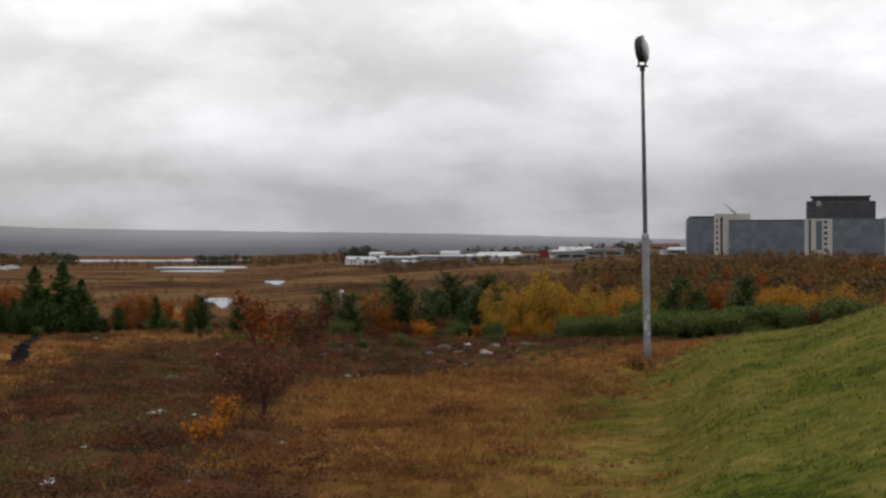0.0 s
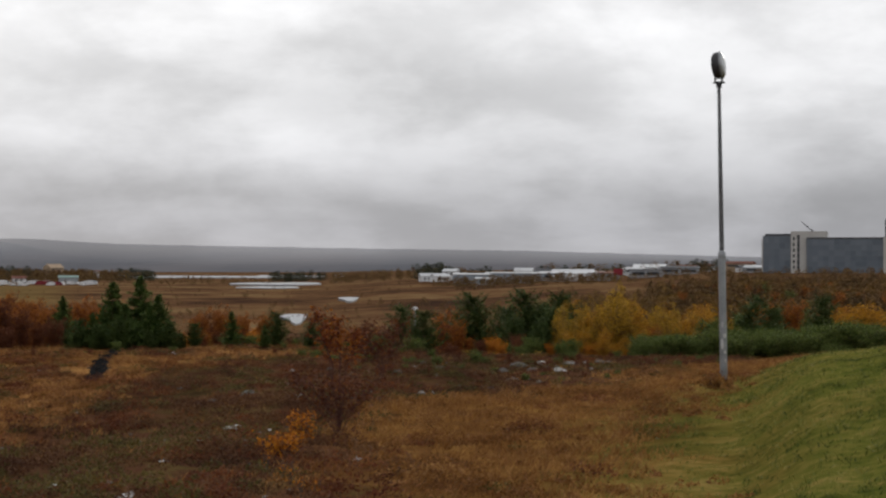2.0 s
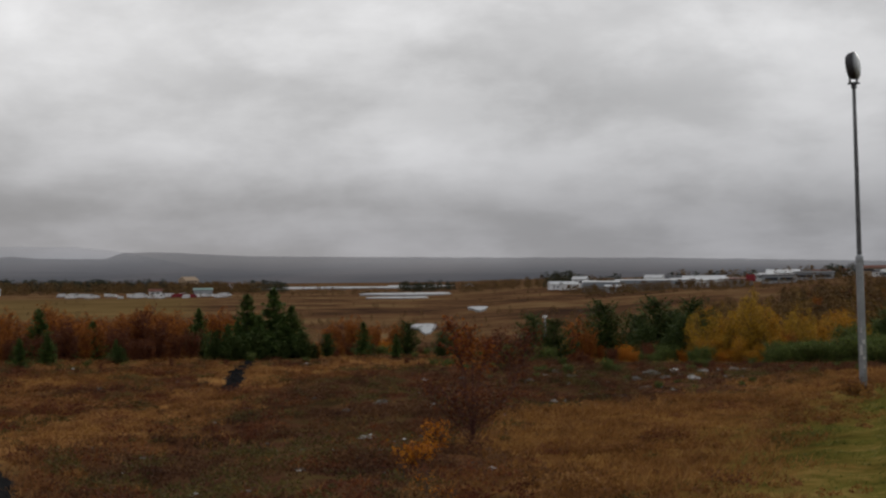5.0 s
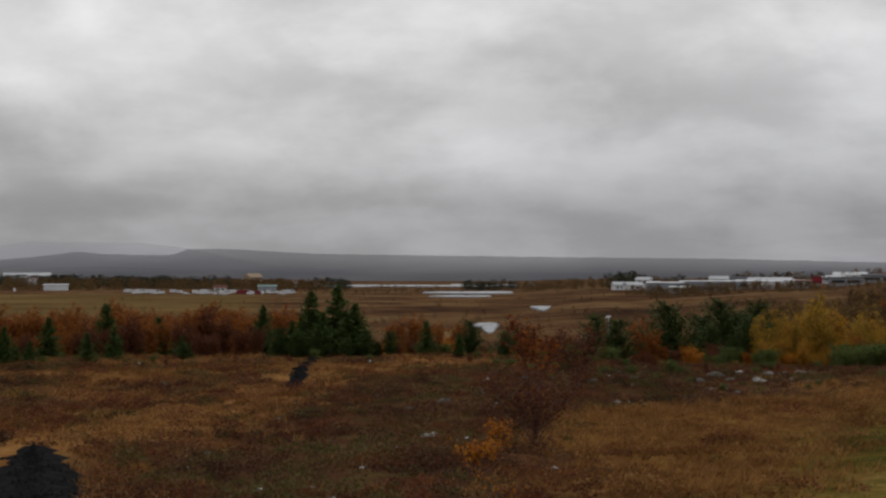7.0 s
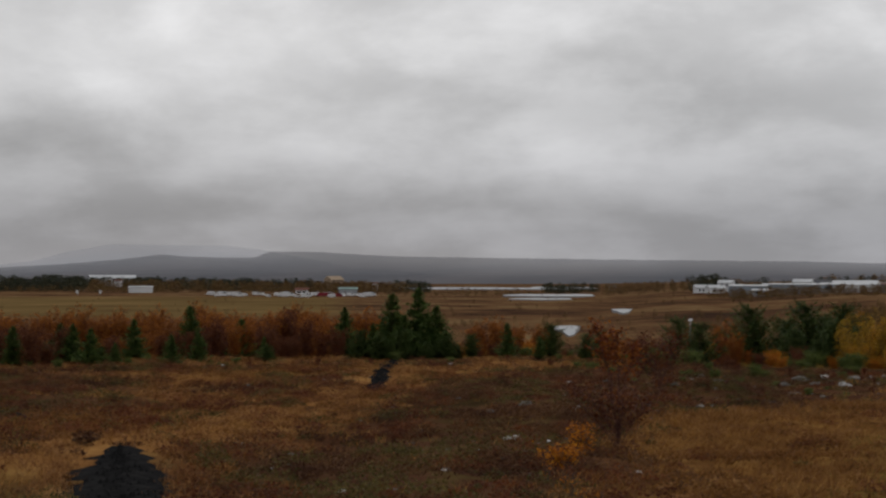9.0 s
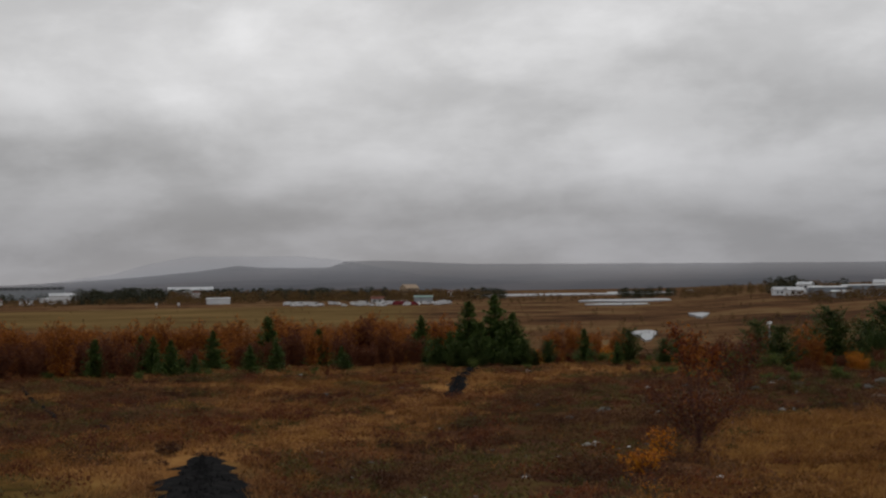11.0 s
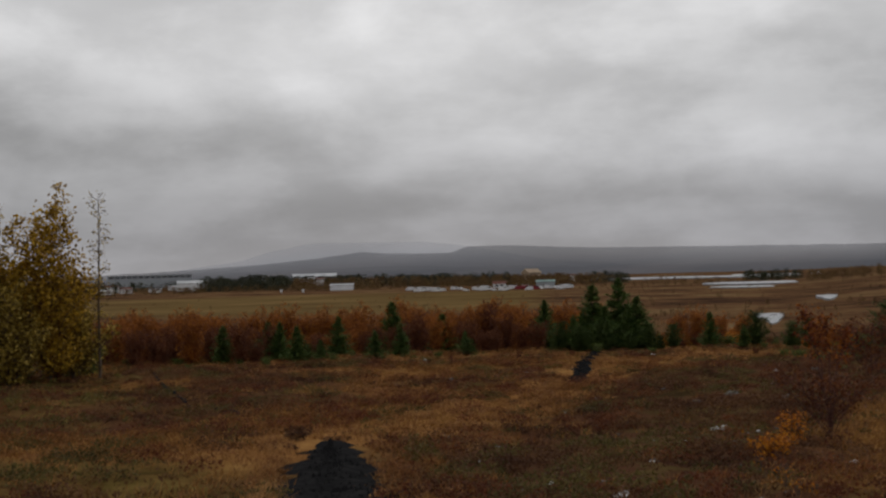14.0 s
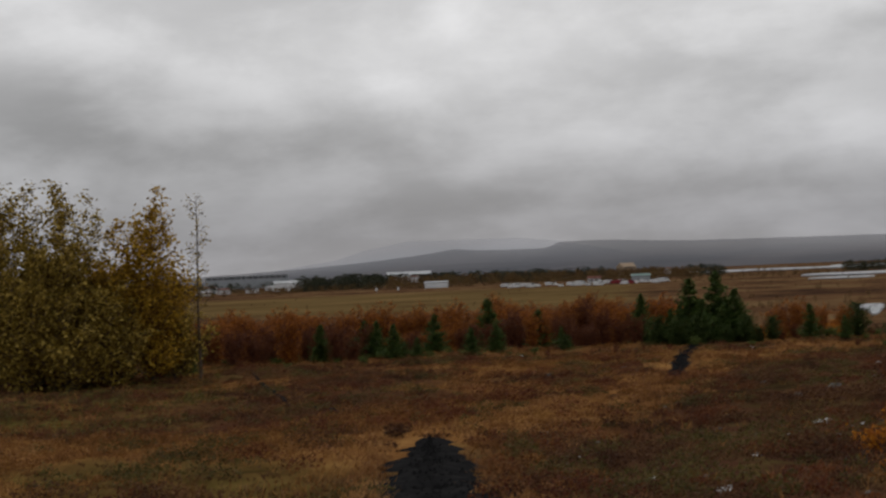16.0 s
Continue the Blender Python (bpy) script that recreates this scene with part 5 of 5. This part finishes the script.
for a, r, w, e, wm, rm in ((3.55, 800, 6, -0.32, "white_wall", "steel_roof"), (3.0, 780, 8, -0.36, "white_wall", "steel_roof"), (2.55, 850, 8, -0.12, "white_wall", "steel_roof"), (2.2, 800, 7, -0.28, "grey_wall", "steel_roof"), (-0.3, 760, 9, -0.08, "white_wall", "steel_roof"), (-1.0, 780, 9, -0.1, "grey_wall", "roof_dark"),
                           (-6.6, 950, 14, 0.06, "tan_wall", "rust_roof"), (-7.3, 1000, 12, 0.1, "white_wall", "rust_roof"), (-8.6, 980, 18, 0.2, "tan_wall", "rust_roof"), (-8.9, 930, 14, 0.05, "white_wall", "roof_dark"), (-6.2, 900, 10, -0.05, "white_wall", "roof_dark"), (-9.3, 880, 16, -0.08, "grey_wall", "steel_roof")):
    house("house", a, r, w, 8, 3.0, 1.5, wm, rm, "small house with a pitched roof on the rise", "house", turn=20 * math.sin(a * 9), windows=2, el=e, group="houses on the rise")

# farm and sheds beyond the field
house("storage_shed", 25.15, 1050, 16.5, 10, 4.0, 0.7, "white_wall", "steel_roof", "pale grey storage shed beyond the field", "shed", el=-0.38)
house("long_building", 32.5, 1700, 94, 20, 3.6, 1.0, "grey_wall", "roof_dark", "long low grey building in the distance", "building", el=0.15, windows=14)
house("white_hall", 30.9, 1250, 25, 14, 2.2, 2.2, "white_wall", "steel_roof", "white hall beside dark trees", "hall", el=-0.1)
house("white_hall", 26.2, 1600, 48, 18, 2.4, 3.2, "white_wall", "steel_roof", "broad white hall among trees", "hall", windows=8, el=0.05)
house("farmhouse", 17.75, 1400, 15, 11, 2.0, 3.6, "tan_wall", "tan_wall", "tan gabled house on the far slope", "house", turn=38, windows=3, el=0.02)
house("farmhouse", 19.0, 1040, 9, 8, 2.8, 1.6, "white_wall", "rust_roof", "small pale house with a rust roof", "house", windows=2)
house("long_shed", 17.2, 960, 12, 8, 2.6, 1.2, "grey_wall", "green_roof", "long low shed with a green roof", "shed", el=-0.42)
for i, (a, r, w, e) in enumerate(((34.2, 1150, 12, -0.25), (33.4, 1200, 9, -0.18), (32.3, 1200, 12, -0.2), (31.6, 1350, 9, -0.15), (33.9, 1300, 10, -0.1), (29.0, 1400, 9, -0.1), (26.4, 1500, 10, 0.02), (26.0, 1450, 8, 0.0), (21.3, 1250, 8, -0.3), (20.1, 1400, 9, -0.15), (16.2, 1500, 9, -0.1), (15.2, 1600, 10, -0.25), (6.9, 1500, 8, -0.3), (35.5, 1250, 14, -0.15))):
    house("house", a, r, w * 0.85, 8, 2.1, 1.1, "white_wall", ("steel_roof", "rust_roof", "roof_dark")[i % 3], "small pale house at the far side of the fields", "house", turn=25 * math.sin(a * 7), windows=2, el=e - 0.12, group="houses beyond the fields")


# parked vans and trucks in the yard beyond the field
def van(name, m, label, length, height, body_mat):
    top = empty(name, m, label, "van", "vehicles in the yard")
    bm = bmesh.new()
    prof = ((-0.5, 0.12), (-0.5, 0.92), (-0.46, 1.0), (0.28, 1.0), (0.40, 0.62), (0.5, 0.52), (0.5, 0.12))
    sides = [[bm.verts.new((px * length, sy, pz * height)) for px, pz in prof] for sy in (-1.0, 1.0)]
    bm.faces.new(sides[0])
    bm.faces.new(sides[1][::-1])
    for k in range(len(prof)):
        j = (k + 1) % len(prof)
        bm.faces.new((sides[0][k], sides[1][k], sides[1][j], sides[0][j]))
    bmesh.ops.recalc_face_normals(bm, faces=bm.faces)
    part("body", bm, M[body_mat], top)
    block("side_window", "window", top, 0.05 * length, 0.27 * length, -1.03, -0.99, 0.62 * height, 0.88 * height)
    block("windscreen", "window", top, 0.345 * length, 0.375 * length, -0.85, 0.85, 0.66 * height, 0.9 * height)
    for px in (-0.32, 0.33):
        for sy in (-0.95, 0.95):
            bm = bmesh.new()
            bmesh.ops.create_cone(bm, cap_ends=True, segments=14, radius1=0.38, radius2=0.38, depth=0.24, matrix=pose(px * length, sy, 0.38, 90, 0, 0))
            part("wheel", bm, M["rubber"], top)
    return top


vrng = random.Random(3)
first_van = van("van", ground_pose(22.0, 900, 20), "white van parked in the yard beyond the field", 6.5, 2.7, "white_wall")
first_truck = van("van", ground_pose(18.0, 905, 17), "dark red van parked in the yard beyond the field", 6.0, 2.4, "red_paint")
for i, a in enumerate((22.25, 21.75, 21.45, 21.2, 20.75, 19.9, 19.7, 19.45, 19.2, 18.95, 18.75, 18.55, 18.25, 17.85, 17.6, 17.1, 16.7, 16.5, 16.3, 22.5, 22.1, 21.6, 20.5, 20.3, 19.55, 18.85, 18.4, 17.95, 17.4, 16.85, 16.6)):
    copy_thing(first_truck if i in (12, 14) else first_van, ground_pose(a, 870 + 70 * vrng.random(), a + vrng.choice((0, 180, 70, 15, 40)), 0.5 + 0.5 * vrng.random()))


# distant woods and scrub
def far_growth(name, mat, label, patches, seed):
    """Clumped distant woods: each tree a cluster of many small facets with gaps."""
    g = random.Random(seed)
    v, f = [], []
    for a0, a1, r0, r1, n, h0, h1 in patches:
        for _ in range(n):
            x, y = at(a0 + (a1 - a0) * g.random(), r0 + (r1 - r0) * g.random())
            z, h = ground_z(x, y), h0 + (h1 - h0) * g.random()
            w = h * (0.3 + 0.35 * g.random())
            for _ in range(150):
                u = g.random()
                t, q = g.random() * 6.3, w * math.sqrt(max(0.0, 1 - (1.5 * u - 0.5) ** 2)) * math.sqrt(g.random())
                c = Vector((x + q * math.cos(t), y + q * math.sin(t), z + h * u))
                s = h * 0.05
                i = len(v)
                for _ in range(3):
                    v.append(tuple(c + Vector((g.gauss(0, s), g.gauss(0, s), g.gauss(0, s * 0.8)))))
                f.append((i, i + 1, i + 2))
    tagged(new(name, mesh_of(name, v, f, M[mat])), label, "woods", kind="stuff")


far_growth("far_conifers", "far_wood", "dark distant plantation trees", (
    (27.3, 30.6, 1130, 1300, 150, 6, 12.5), (18.5, 25.3, 1200, 1450, 170, 5, 11), (30.2, 31.6, 1130, 1180, 16, 2, 5), (32.2, 36.5, 1200, 1400, 60, 4, 9), (30.4, 32.5, 1500, 1600, 14, 5, 9), (7.5, 9.6, 1150, 1260, 60, 5, 9), (14.0, 15.4, 1150, 1300, 30, 6, 10), (24.4, 27.8, 1460, 1570, 110, 6.5, 10), (15.5, 24, 1350, 1500, 60, 5, 9), (19.5, 22.5, 1200, 1300, 60, 5, 9), (31, 36, 1350, 1500, 20, 4, 8), (1.0, 3.0, 820, 900, 14, 5, 8),
    (-8.0, -6.8, 930, 1000, 22, 5, 9), (-2.0, 0.6, 800, 900, 26, 4, 7), (2.9, 4.2, 860, 950, 26, 5, 10), (-4.2, -2.2, 840, 950, 20, 4, 7)), 1)
far_growth("slope_scrub", "slope_leaf", "ochre, brown and olive scrub covering the rise", (
    (-20, -6.0, 100, 200, 420, 1.2, 2.4), (-20, -5.0, 190, 400, 620, 1.3, 3.0), (-6, 3.0, 110, 330, 200, 1.0, 2.0), (-7.5, -2.5, 100, 320, 190, 0.9, 2.2), (8, 17, 68, 130, 120, 0.7, 1.6), (0, 8, 75, 140, 90, 0.9, 1.9)), 4)
far_growth("far_scrub", "far_scrub", "brown and ochre distant scrub", (
    (15, 27, 1050, 1400, 420, 4, 9), (16.3, 19.2, 1300, 1385, 70, 6, 9.5), (24, 31.5, 1080, 1160, 110, 2.5, 5), (31, 36.5, 1000, 1150, 70, 2, 5), (-4, 3.5, 640, 672, 110, 2.5, 4.5), (9, 20, 900, 1100, 90, 1.5, 3.5), (2.0, 7.2, 900, 1150, 110, 4, 7), (-8.5, 2.5, 560, 660, 190, 1.5, 4), (10, 14, 1000, 1200, 30, 2, 5), (-19, -7.5, 330, 640, 220, 1.5, 4), (-7.5, -1, 860, 1000, 60, 4, 8),
    (25, 36, 1050, 1300, 60, 3, 6), (4, 17, 500, 900, 70, 0.8, 1.8), (17, 36, 480, 800, 40, 0.6, 1.5), (8, 17, 260, 460, 90, 0.8, 2.0), (-7, 8, 140, 420, 120, 1.0, 2.2)), 2)
